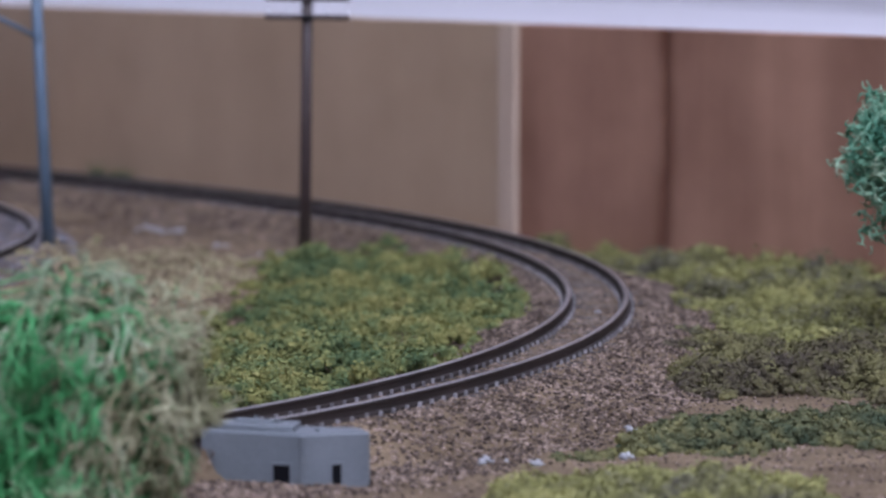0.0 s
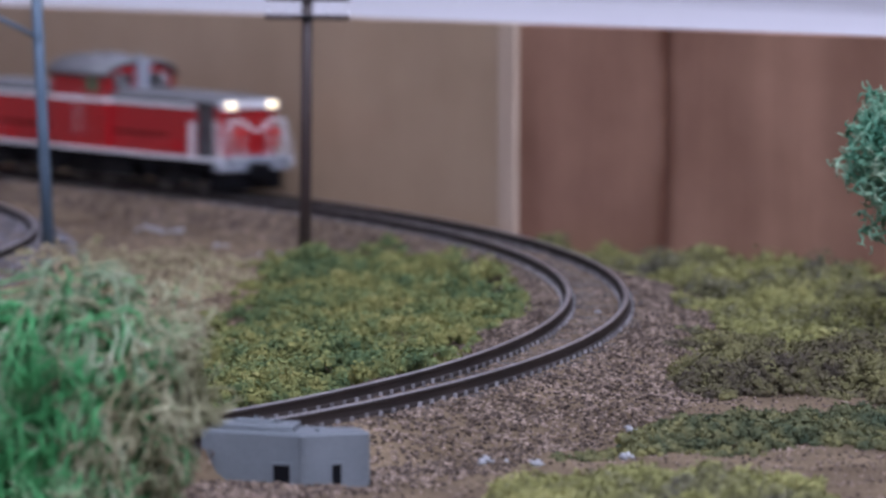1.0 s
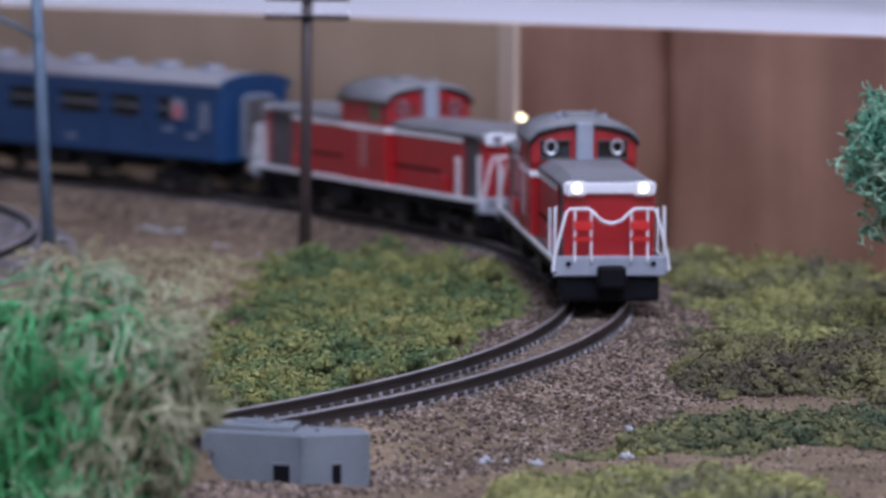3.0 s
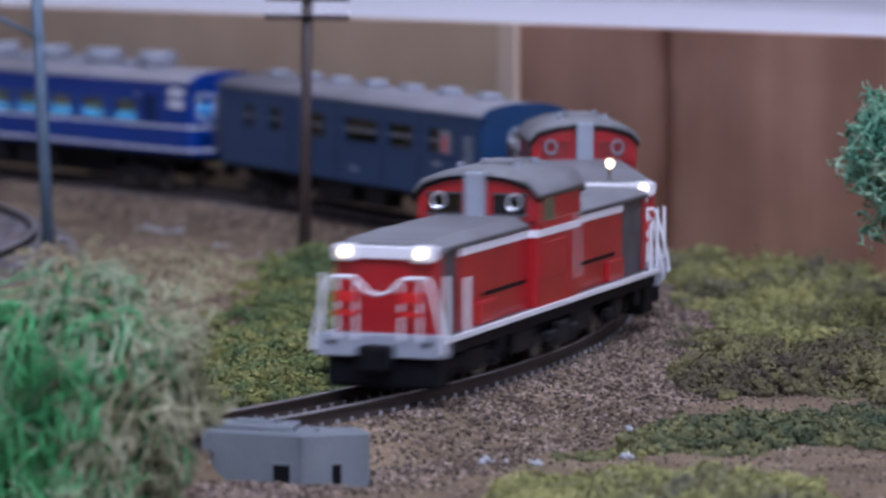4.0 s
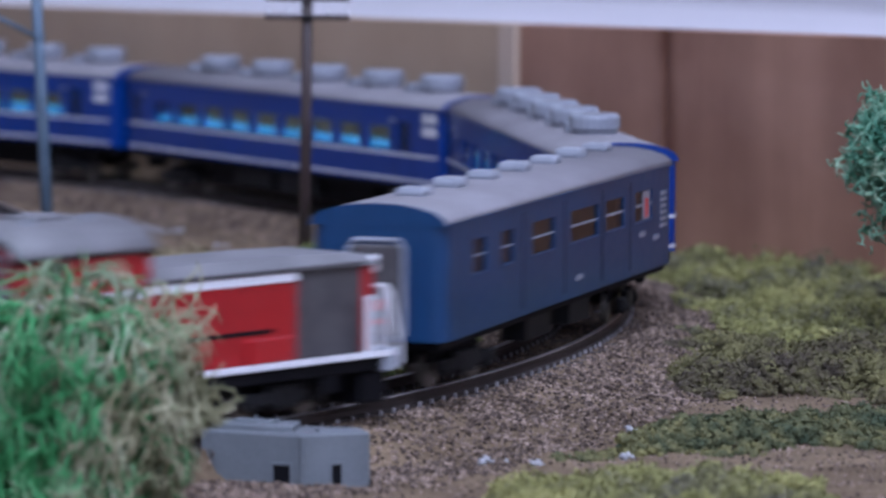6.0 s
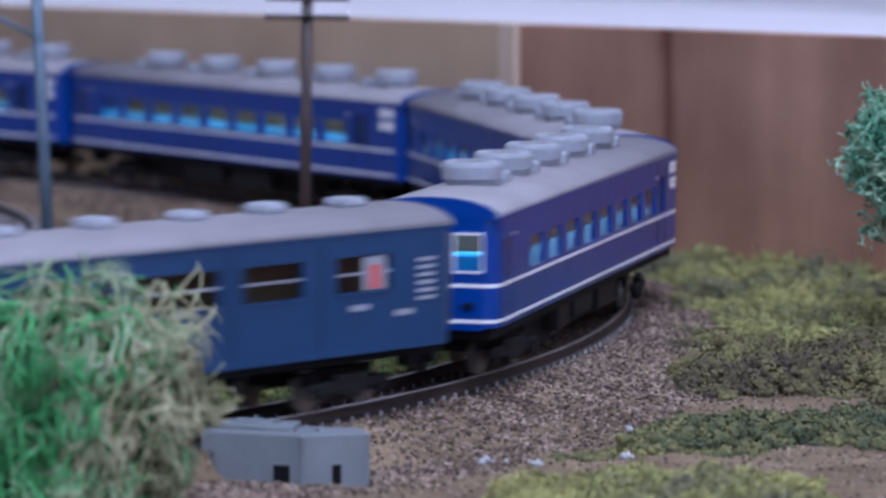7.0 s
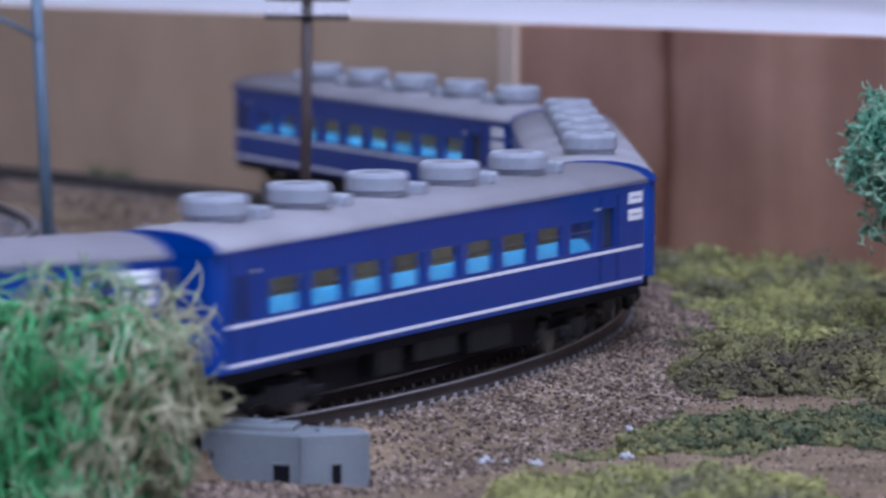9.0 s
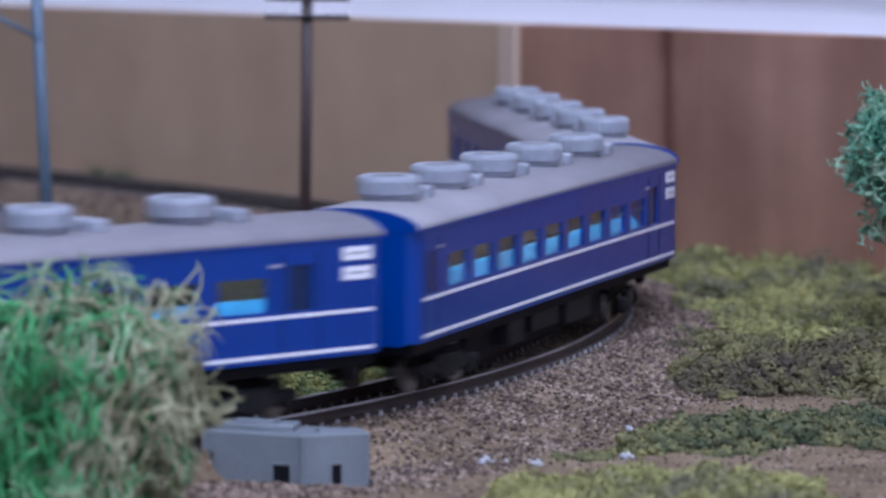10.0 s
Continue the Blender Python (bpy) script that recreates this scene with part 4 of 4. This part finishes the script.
            part("step_plate", bx(56.9, 57.1, sy * 4.65 - 1.5, sy * 4.65 + 1.5, 10.6, 11.2), red_plate, end, "bright red step plate")
    for sy in (-1, 1):
        for x in (44.9, -51.2):
            part("step_post", bx(x - 0.75, x + 0.75, sy * 9.0 - 0.2, sy * 9.0 + 0.2, 8.0, 14.6, 0.15), white, loco, "white step post")
        mirrored(loco, "step_post", lambda: tube([(54.4, sy * 9.1, 8.0), (54.4, sy * 9.0, 15.4)], 0.3, 6), white, "white step post")
        a, b = mirrored(loco, "headlight", lambda: bx(53.6, 54.9, sy * 5.6 - 1.6, sy * 5.6 + 1.6, 16.9, 19.0, 0.3), white, "white headlight housing")
        lit = sy > 0 or not extra_lamp
        part("lens", disc(54.95, sy * 5.5, 18.05, 0.72, 0.3, "x", 14), lamp_glow if lit else dark_pane, a, "lit warm headlight lens" if lit else "unlit lens")
        part("lens", disc(54.95, sy * 5.5, 18.05, 0.85, 0.3, "x", 14), dark_pane, b, "unlit lens")
        for x in (36, 0, -36):
            part("step", bx(x - 9, x - 6, sy * 8.6 - 0.3, sy * 8.6 + 0.3, 3.2, 5.4), black, loco)
    if extra_lamp:
        part("roof_lamp", disc(54.3, 0, 21.6, 0.7, 0.9, "x", 12), lamp_glow, loco, "lit warm lamp on the hood roof")
        part("lamp_post", bx(53.3, 53.9, -0.3, 0.3, 17.8, 21.8), roof_grey, loco)
    # the model's upper works stand a little over scale
    for me in {o.data for o in loco.children_recursive if o.data}:
        for v in me.vertices:
            if v.co.z > 8.1 * MM:
                v.co.z = 8.1 * MM + (v.co.z - 8.1 * MM) * 1.15
            if abs(v.co.x) > 9 * MM and abs(v.co.x) < 12.5 * MM:
                v.co.x *= 1.08
    cab_names = ("cab", "upper_cab", "roof_shadow", "side_window", "raised_panel", "door", "handrail", "duct", "roof_vent", "hatch")
    for o in loco.children:
        if o.name.split(".")[0] in cab_names or o.name.startswith("cab_"):
            o.matrix_basis = pose(0.001, 0, 0) @ o.matrix_basis
    bogies = [build_bogie(loco, x, 14.5) for x in (36, -36)] + [build_bogie(loco, 0, 11.0, 2.6)]
    return loco, bogies


ROOF_ARC = [(-9.75, 23.6), (9.75, 23.6), (9.5, 24.4), (8.2, 25.3), (5.8, 26.0), (3.0, 26.4), (0, 26.5), (-3.0, 26.4), (-5.8, 26.0), (-8.2, 25.3), (-9.5, 24.4)]


def side_wall(half, openings, z0, z1, material, parent, sy, name="side_wall"):
    """A side with openings cut through it: (x0, x1, low, high) each, from the front end backwards."""
    bm = bmesh.new()
    for sx in (-1, 1):
        plan_prism(corner_outline(half, sx, sy), z0, z1, bm)
    half = half - 2.2
    y0, y1 = sy * 9.7, sy * 9.0
    y0, y1 = min(y0, y1), max(y0, y1)
    cuts = sorted(openings)
    x = -half
    for a, b, lo, hi in cuts:
        if a > x:
            bx(x, a, y0, y1, z0, z1, bm=bm)
        bx(a, b, y0, y1, z0, lo, bm=bm)
        bx(a, b, y0, y1, hi, z1, bm=bm)
        x = b
    bx(x, half, y0, y1, z0, z1, bm=bm)
    bmesh.ops.remove_doubles(bm, verts=bm.verts, dist=1e-7)
    return part(name, bm, material, parent)


def build_coach(label, first=False):
    coach = thing("passenger_coach", label, "railway coach", "train vehicles")
    half = 69.45
    starts = [21.5 + 12.6 * i for i in range(8)] if first else [13.6 + 11.95 * i for i in range(9)]
    width = 8.9
    for sy in (1, -1):
        spots = [(half - s - width, half - s) for s in starts]
        if sy < 0:
            spots = [(-b, -a) for a, b in spots]
        door = (half - 125.8, half - 121.4) if sy > 0 else (-(half - 121.4), -(half - 125.8))
        wall = side_wall(half, [(a, b, 15.0, 19.5) for a, b in spots] + [(*door, 14.8, 20.8)], 8.3, 23.75, blue, coach, sy)
        for a, b in spots:
            part("pane", bx(a, b, sy * 9.35 - 0.05, sy * 9.35 + 0.05, 15.0, 19.5), pane_mat, wall, "window pane")
            part("sash", bx(a, b, sy * 9.45 - 0.08, sy * 9.45 + 0.08, 17.75, 17.95), interior, wall, "dark window bar")
        part("pane", bx(*door, sy * 9.35 - 0.05, sy * 9.35 + 0.05, 14.8, 20.8), dark_blue_pane, wall, "door window")
        mid = (door[0] + door[1]) / 2
        line = bx(mid - 3.4, mid - 3.2, sy * 9.72 - 0.05, sy * 9.72 + 0.05, 9.6, 22.6)
        bx(mid + 3.2, mid + 3.4, sy * 9.72 - 0.05, sy * 9.72 + 0.05, 9.6, 22.6, bm=line)
        part("door_gap", line, black, wall, "dark door joint")
        part("handle", bx(mid + sy * 4.4 - 0.9, mid + sy * 4.4 + 0.9, sy * 9.75 - 0.1, sy * 9.75 + 0.1, 20.7, 21.1), silver, wall)
        for z in (8.95, 13.95):
            part("stripe", bx(-half + 2.2, half - 2.2, sy * 9.72 - 0.06, sy * 9.72 + 0.06, z, z + 0.47), white, wall, "thin white stripe")
            if first:
                part("stripe", plan_prism(corner_outline(half, 1, sy, 0.08, 0.1), z, z + 0.47), white, wall, "thin white stripe")
        for z in (18.3, 20.9):
            x = -(half - 5.2) * sy
            plate = part("sign_plate", bx(x - 2.6, x + 2.6, sy * 9.74 - 0.08, sy * 9.74 + 0.08, z, z + 1.75), white, wall, "white sign plate")
            part("bar", bx(x - 1.7, x + 1.7, sy * 9.84 - 0.03, sy * 9.84 + 0.03, z + 0.75, z + 1.05), unit_grey, plate, "illegible grey bar")
        x = (half - 4.0) * sy
        line = bx(x - sy * 4.6 - 0.12, x - sy * 4.6 + 0.12, sy * 9.72 - 0.05, sy * 9.72 + 0.05, 9.6, 22.4)
        bx(x + 1.0 * sy - 0.12, x + 1.0 * sy + 0.12, sy * 9.72 - 0.05, sy * 9.72 + 0.05, 9.6, 22.4, bm=line)
        part("end_door_gap", line, black, wall, "dark door joint")
        part("door_window", bx(x - sy * 1.8 - 1.2, x - sy * 1.8 + 1.2, sy * 9.72 - 0.04, sy * 9.72 + 0.04, 15.0, 20.6), dark_blue_pane, wall, "narrow door window")
        part("handle", bx(x - sy * 5.6 - 0.7, x - sy * 5.6 + 0.7, sy * 9.75 - 0.1, sy * 9.75 + 0.1, 20.7, 21.1), silver, wall)
        # seats along this side
        x0, x1 = min(a for a, b in spots), max(b for a, b in spots)
        bm = prism([(sy * y, z) for y, z in ((8.9, 10.5), (8.9, 14.4), (7.0, 16.3), (5.8, 16.3), (5.8, 10.5))], x0 - 2.0, x1 + 2.0)
        part("seat_row", bm, seat_blue, coach, "light blue seats")
        part("gutter", bx(-half, half, sy * 9.72 - 0.12, sy * 9.72 + 0.12, 23.45, 23.75), blue, coach)
    part("floor_plate", bx(-half + 2.3, half - 2.3, -9.0, 9.0, 8.35, 9.2), interior, coach)
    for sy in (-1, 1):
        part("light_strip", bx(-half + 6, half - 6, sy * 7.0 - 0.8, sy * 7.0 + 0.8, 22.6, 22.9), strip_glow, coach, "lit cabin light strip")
    # Added panel; its tan stands in for backlight through the opposite windows.
    part("partition", bx(-half + 9, half - 9, -0.4, 0.4, 9.0, 22.5), tan_backing, coach)
    part("roof", prism(ROOF_ARC, -half + 0.2, half - 0.2), pale_roof, coach, "pale grey roof", True)
    for sx in (-1, 1):
        if first and sx > 0:
            bm = bmesh.new()
            for y0, y1, z0, z1 in ((-3.3, 3.3, 7.9, 23.6), (-7.5, -3.3, 7.9, 16.2), (3.3, 7.5, 7.9, 16.2), (-7.5, -3.3, 21.4, 23.6), (3.3, 7.5, 21.4, 23.6)):
                bx(half - 0.7, half, y0, y1, z0, z1, bm=bm)
            end = part("end_wall", bm, blue, coach)
            part("gangway", bx(half, half + 1.3, -3.0, 3.0, 8.6, 21.8, 0.3), grille, end, "dark gangway bellows")
            for sy in (-1, 1):
                y = sy * 5.4
                part("pane", bx(half - 0.45, half - 0.35, y - 2.1, y + 2.1, 16.2, 21.4), pane_mat, end, "end window")
                f = bx(half - 0.05, half + 0.2, y - 2.15, y + 2.15, 21.3, 21.6)
                bx(half - 0.05, half + 0.2, y - 2.15, y + 2.15, 15.95, 16.2, bm=f)
                bx(half - 0.05, half + 0.2, y - 2.15, y - 1.95, 16.2, 21.3, bm=f)
                bx(half - 0.05, half + 0.2, y + 1.95, y + 2.15, 16.2, 21.3, bm=f)
                part("frame", f, white, end, "white window frame")
                part("lamp_bracket", bx(half, half + 0.5, y - 0.8, y + 0.8, 11.0, 11.8, 0.1), black, end)
            for z in (8.95, 13.95):
                part("stripe", bx(half - 0.04, half + 0.08, -7.5, 7.5, z, z + 0.47), white, end, "thin white stripe")
            # Extra glowing strip, added to brighten the end windows.
            part("end_light", bx(half - 5.5, half - 1.5, -7.0, 7.0, 22.95, 23.2), strip_glow, coach, "added light strip behind the end windows")
            part("seat_row", bx(half - 6, half - 3, -8.4, 8.4, 11, 18.4, 0.4), seat_blue, coach, "light blue seats")
        else:
            x0, x1 = (half - 0.7, half) if sx > 0 else (-half, -half + 0.7)
            end = part("end_wall", bx(x0, x1, -7.5, 7.5, 7.9, 23.6), blue, coach)
            g0, g1 = (half, half + 1.3) if sx > 0 else (-half - 1.3, -half)
            part("gangway", bx(g0, g1, -3.6, 3.6, 8.6, 21.8, 0.3), grille, end, "dark gangway bellows")
        part("roof_cap", prism([(-9.7, 23.4), (9.7, 23.4)] + [(y, z + 0.03) for y, z in ROOF_ARC[2:]], *((half - 0.35, half + 0.1) if sx > 0 else (-half - 0.1, -half + 0.35))), blue, coach, "blue roof end")
        part("coupler", bx(*((half, half + 3.0) if sx > 0 else (-half - 3.0, -half)), -1.1, 1.1, 3.6, 6.0, 0.3), black, coach)
    unit_bm = bmesh.new()
    rings = [[unit_bm.verts.new((r * math.cos(a) * MM, r * math.sin(a) * MM, z * MM)) for a in [2 * math.pi * (k + 0.5) / 24 for k in range(24)]]
             for r, z in ((3.7, 26.4), (3.9, 26.9), (4.4, 27.4), (4.45, 29.1), (4.25, 29.65), (3.8, 29.9), (3.4, 29.8))]
    for lo, hi in zip(rings, rings[1:]):
        for k in range(24):
            unit_bm.faces.new((lo[k], lo[(k + 1) % 24], hi[(k + 1) % 24], hi[k]))
    unit_bm.faces.new(rings[-1])
    unit_bm.faces.new(rings[0][::-1])
    first_unit = None
    for i in range(5):
        x = 44.0 - i * 20.8 if first else 52.8 - i * 23.7
        if first_unit is None:
            first_unit = part("roof_unit", unit_bm, unit_grey, coach, "silver-grey rooftop cooling unit")
            first_unit.matrix_basis = pose(x * MM, 0, 0)
            # Dark disc paints the shadow gap between unit and roof.
            base = part("unit_shadow", disc(0, 0, 26.35, 3.5, 0.8, "z", 20), grille, first_unit)
            u = first_unit
        else:
            u = again(first_unit, "roof_unit", coach, pose(x * MM, 0, 0))
            u["label"] = "silver-grey rooftop cooling unit"
            again(base, "unit_shadow", u, Matrix.Identity(4))
        part("fan", disc(0, 0, 29.82, 2.4, 0.12, "z", 18), roof_grey, u)
        part("roof_vent", bx(x - 8.6, x - 5.6, -4.0, 4.0, 26.0, 28.0, 0.5), unit_grey, coach)
    part("underframe", bx(-half + 1, half - 1, -8.6, 8.6, 6.6, 8.3), black, coach)
    # Black box added below the floor in place of the train's own shadow.
    part("underfloor_shade", bx(-36, 36, -6.0, 6.0, 2.0, 6.7, 0.3), black, coach)
    for x0, x1, y, z in ((-22, -8, 1, 3.2), (-4, 10, 1, 3.8), (14, 22, 1, 3.0), (-20, -4, -1, 3.4), (0, 16, -1, 3.0)):
        part("equipment_box", bx(x0, x1, y * 6.4 - 1.9, y * 6.4 + 1.9, z, 6.8, 0.3), bogie_mat, coach)
    bogies = [build_bogie(coach, x) for x in (47, -47)]
    return coach, bogies


def build_van():
    van = thing("luggage_van", "plain mid-blue luggage van with grey roof vents", "railway van", "train vehicles")
    half = 63.5
    for sy in (1, -1):
        opens = [(-50.5, -39.5), (-33, -21.5), (-17, -1), (8, 20), (30, 36), (44, 50)]
        opens = [((a, b) if sy > 0 else (-b, -a)) for a, b in opens]
        wall = side_wall(half, [(a, b, 15.9, 20.7) for a, b in opens], 7.6, 23.75, van_blue, van, sy)
        for i, (a, b) in enumerate(opens):
            part("pane", bx(a, b, sy * 9.3 - 0.05, sy * 9.3 + 0.05, 15.9, 20.7), pane_mat, wall, "clear window pane")
            part("sill", bx(a - 0.4, b + 0.4, sy * 9.75 - 0.12, sy * 9.75 + 0.10, 15.5, 15.8), van_blue, wall)
            part("bar", bx(a, b, sy * 9.45 - 0.08, sy * 9.45 + 0.08, 18.2, 18.5), unit_grey, wall)
            if i == 0:
                x = (a + b) / 2 - sy * 2.2
                board = part("marker", bx(x - 2.2, x + 2.2, sy * 9.48 - 0.06, sy * 9.48 + 0.06, 16.0, 20.5, 0.1), unit_grey, wall, "pale board in the window")
                part("red_bar", bx(x - 0.8, x + 0.8, sy * 9.58 - 0.05, sy * 9.58 + 0.05, 16.2, 19.4), red_plate, board, "red bar on the board")
        for x in (-36.3, -19.2, 2.5, 25):
            part("door_gap", bx(sy * x - 0.12, sy * x + 0.12, sy * 9.72 - 0.05, sy * 9.72 + 0.05, 8.6, 22.6), black, wall, "dark door joint")
        for k in range(6):
            x = -sy * 57.5
            part("slat", bx(x - 1.8, x + 1.8, sy * 9.75 - 0.12, sy * 9.75 + 0.12, 14.0 + k * 1.05, 14.5 + k * 1.05), unit_grey, wall, "pale louvre slat")
        for x, z in ((-53, 12.2), (-44, 13.4), (-6, 10.0)):
            part("plate", bx(sy * x - 1.8, sy * x + 1.8, sy * 9.74 - 0.06, sy * 9.74 + 0.06, z, z + 0.8), unit_grey, wall, "illegible pale bar")
        part("gutter", bx(-half, half, sy * 9.72 - 0.12, sy * 9.72 + 0.12, 23.45, 23.75), van_blue, van)
    part("roof", prism(ROOF_ARC, -half + 0.2, half - 0.2), pale_roof, van, "pale grey roof", True)
    part("floor_plate", bx(-half + 2.3, half - 2.3, -9.0, 9.0, 7.65, 8.6), interior, van)
    part("partition", bx(-half + 1, half - 1, -0.5, 0.5, 8.6, 23.4), tan_backing, van)
    for sx in (-1, 1):
        x0, x1 = (half - 0.7, half) if sx > 0 else (-half, -half + 0.7)
        end = part("end_wall", bx(x0, x1, -7.5, 7.5, 7.6, 23.6), van_blue, van)
        part("roof_cap", prism([(-9.7, 23.4), (9.7, 23.4)] + [(y, z + 0.03) for y, z in ROOF_ARC[2:]], *((half - 0.35, half + 0.1) if sx > 0 else (-half - 0.1, -half + 0.35))), van_blue, van, "blue roof end")
        g0, g1 = (half, half + 1.6) if sx > 0 else (-half - 1.6, -half)
        gate = part("gangway", bx(g0, g1, -3.4, 3.4, 8.6, 21.0, 0.4), grille, end, "dark gangway")
        xm = (g0 + g1) / 2
        part("gangway_frame", tube([(xm, -4.0, 8.4), (xm, -4.0, 20.6), (xm, -3.2, 21.6), (xm, 3.2, 21.6), (xm, 4.0, 20.6), (xm, 4.0, 8.4)], 0.4, 6), unit_grey, end, "pale gangway frame")
        part("coupler", bx(*((half, half + 3.0) if sx > 0 else (-half - 3.0, -half)), -1.1, 1.1, 3.6, 6.0, 0.3), black, van)
    for i, x in enumerate((-52, -36, -21, -4, 13, 30, 47)):
        part("roof_vent", bx(x - 2.3, x + 2.3, -2.2, 2.2, 26.0, 27.7 + 0.2 * (i % 2), 0.7), unit_grey, van, "low roof vent")
    part("underframe", bx(-half + 1, half - 1, -8.6, 8.6, 6.4, 7.6), black, van)
    for x0, x1, y in ((-18, -6, 1), (4, 18, 1), (-16, 2, -1), (8, 18, -1)):
        part("equipment_box", bx(x0, x1, y * 6.2 - 2.0, y * 6.2 + 2.0, 3.0, 6.6, 0.3), bogie_mat, van)
    bogies = [build_bogie(van, x) for x in (44, -44)]
    return van, bogies


LOCO_GAP = 0.1210
train = [
    (build_locomotive("red and white diesel locomotive leading the train"), -0.1343 - 2 * LOCO_GAP, 0.1165, 0.036),
    (build_locomotive("second red and white diesel locomotive with lit lamps", True), -0.1343 - LOCO_GAP, 0.1165, 0.036),
    (build_van(), -0.1343, 0.1270, 0.044),
    (build_coach("deep blue passenger coach with an end window and white stripes", True), 0.0, 0.1389, 0.047),
]
for i in range(1, 4):
    train.append((build_coach("deep blue passenger coach with two thin white stripes"), i * 0.1422, 0.1389, 0.047))


# ---------- motion ----------
# place of the first coach's front end along the line
RUN_T = [-1.0, 0.0, 1.0, 2.0, 4.5, 5.5, 7.0, 7.5, 9.0, 10.0, 11.0]
RUN_S = [1.0840, 0.9540, 0.8250, 0.697, 0.388, 0.2705, 0.0875, 0.031, -0.1184, -0.2185, -0.3186]
RUN_FINE = np.linspace(-0.5, 10.5, 111)
RUN_SMOOTH = sum(np.interp(RUN_FINE + d, RUN_T, RUN_S) for d in (-0.4, -0.2, 0.0, 0.2, 0.4)) / 5


def head_of_train(t):
    return float(np.interp(t, RUN_FINE, RUN_SMOOTH))


# play in the couplings, drawn out on the straight and closed up in the bend
SLACK_T = [0.0, 2.6, 4.0, 4.5, 5.1, 5.5, 5.8, 7.0, 10.0]


def ride(vehicle, bogies, lead, length, pivot, slack):
    """Key a vehicle whose front end runs lead metres behind (or, negative, before) the first coach's nose."""
    rows = []
    turns = [[] for _ in bogies]
    for i in range(101):
        t = i / 10
        s = head_of_train(t) + lead + length / 2 + float(np.interp(t, SLACK_T, slack))
        ax, ay, _ = on_line(s - pivot)
        bx_, by, _ = on_line(s + pivot)
        way = math.degrees(math.atan2(ay - by, ax - bx_))
        rows.append((t, pose((ax + bx_) / 2, (ay + by) / 2, 0, 0, 0, way)))
        for bogie, row in zip(bogies, turns):
            x = bogie.location.x
            _, _, a = on_line(s - x)
            swing = (math.degrees(a) + 180 - way + 180) % 360 - 180
            side = 0.0
            if abs(x) < 0.01:
                px, py, _ = on_line(s)
                m = rows[-1][1]
                side = (m.inverted() @ Vector((px, py, 0))).y
            row.append((t, pose(x, side, 0, 0, 0, swing)))
    walk(vehicle, rows)
    for bogie, row in zip(bogies, turns):
        walk(bogie, row)


def motions():
    for i, ((vehicle, bogies), lead, length, pivot) in enumerate(train):
        slack = [(-0.0012, -0.0010, -0.0006, -0.0003, 0.0, 0.0, 0.0, 0.0, 0.0),
                 (0.0052, 0.0050, 0.0012, -0.0006, -0.0024, -0.0024, -0.0024, -0.0023, -0.0023),
                 (0.0110, 0.0110, 0.0085, 0.0055, 0.0015, -0.0008, -0.0016, -0.0010, -0.0010),
                 (0.0135, 0.0135, 0.0122, 0.0085, 0.0045, 0.0006, -0.0020, -0.0012, -0.0010)][min(i, 3)]
        ride(vehicle, bogies, lead, length, pivot, slack)


motions()
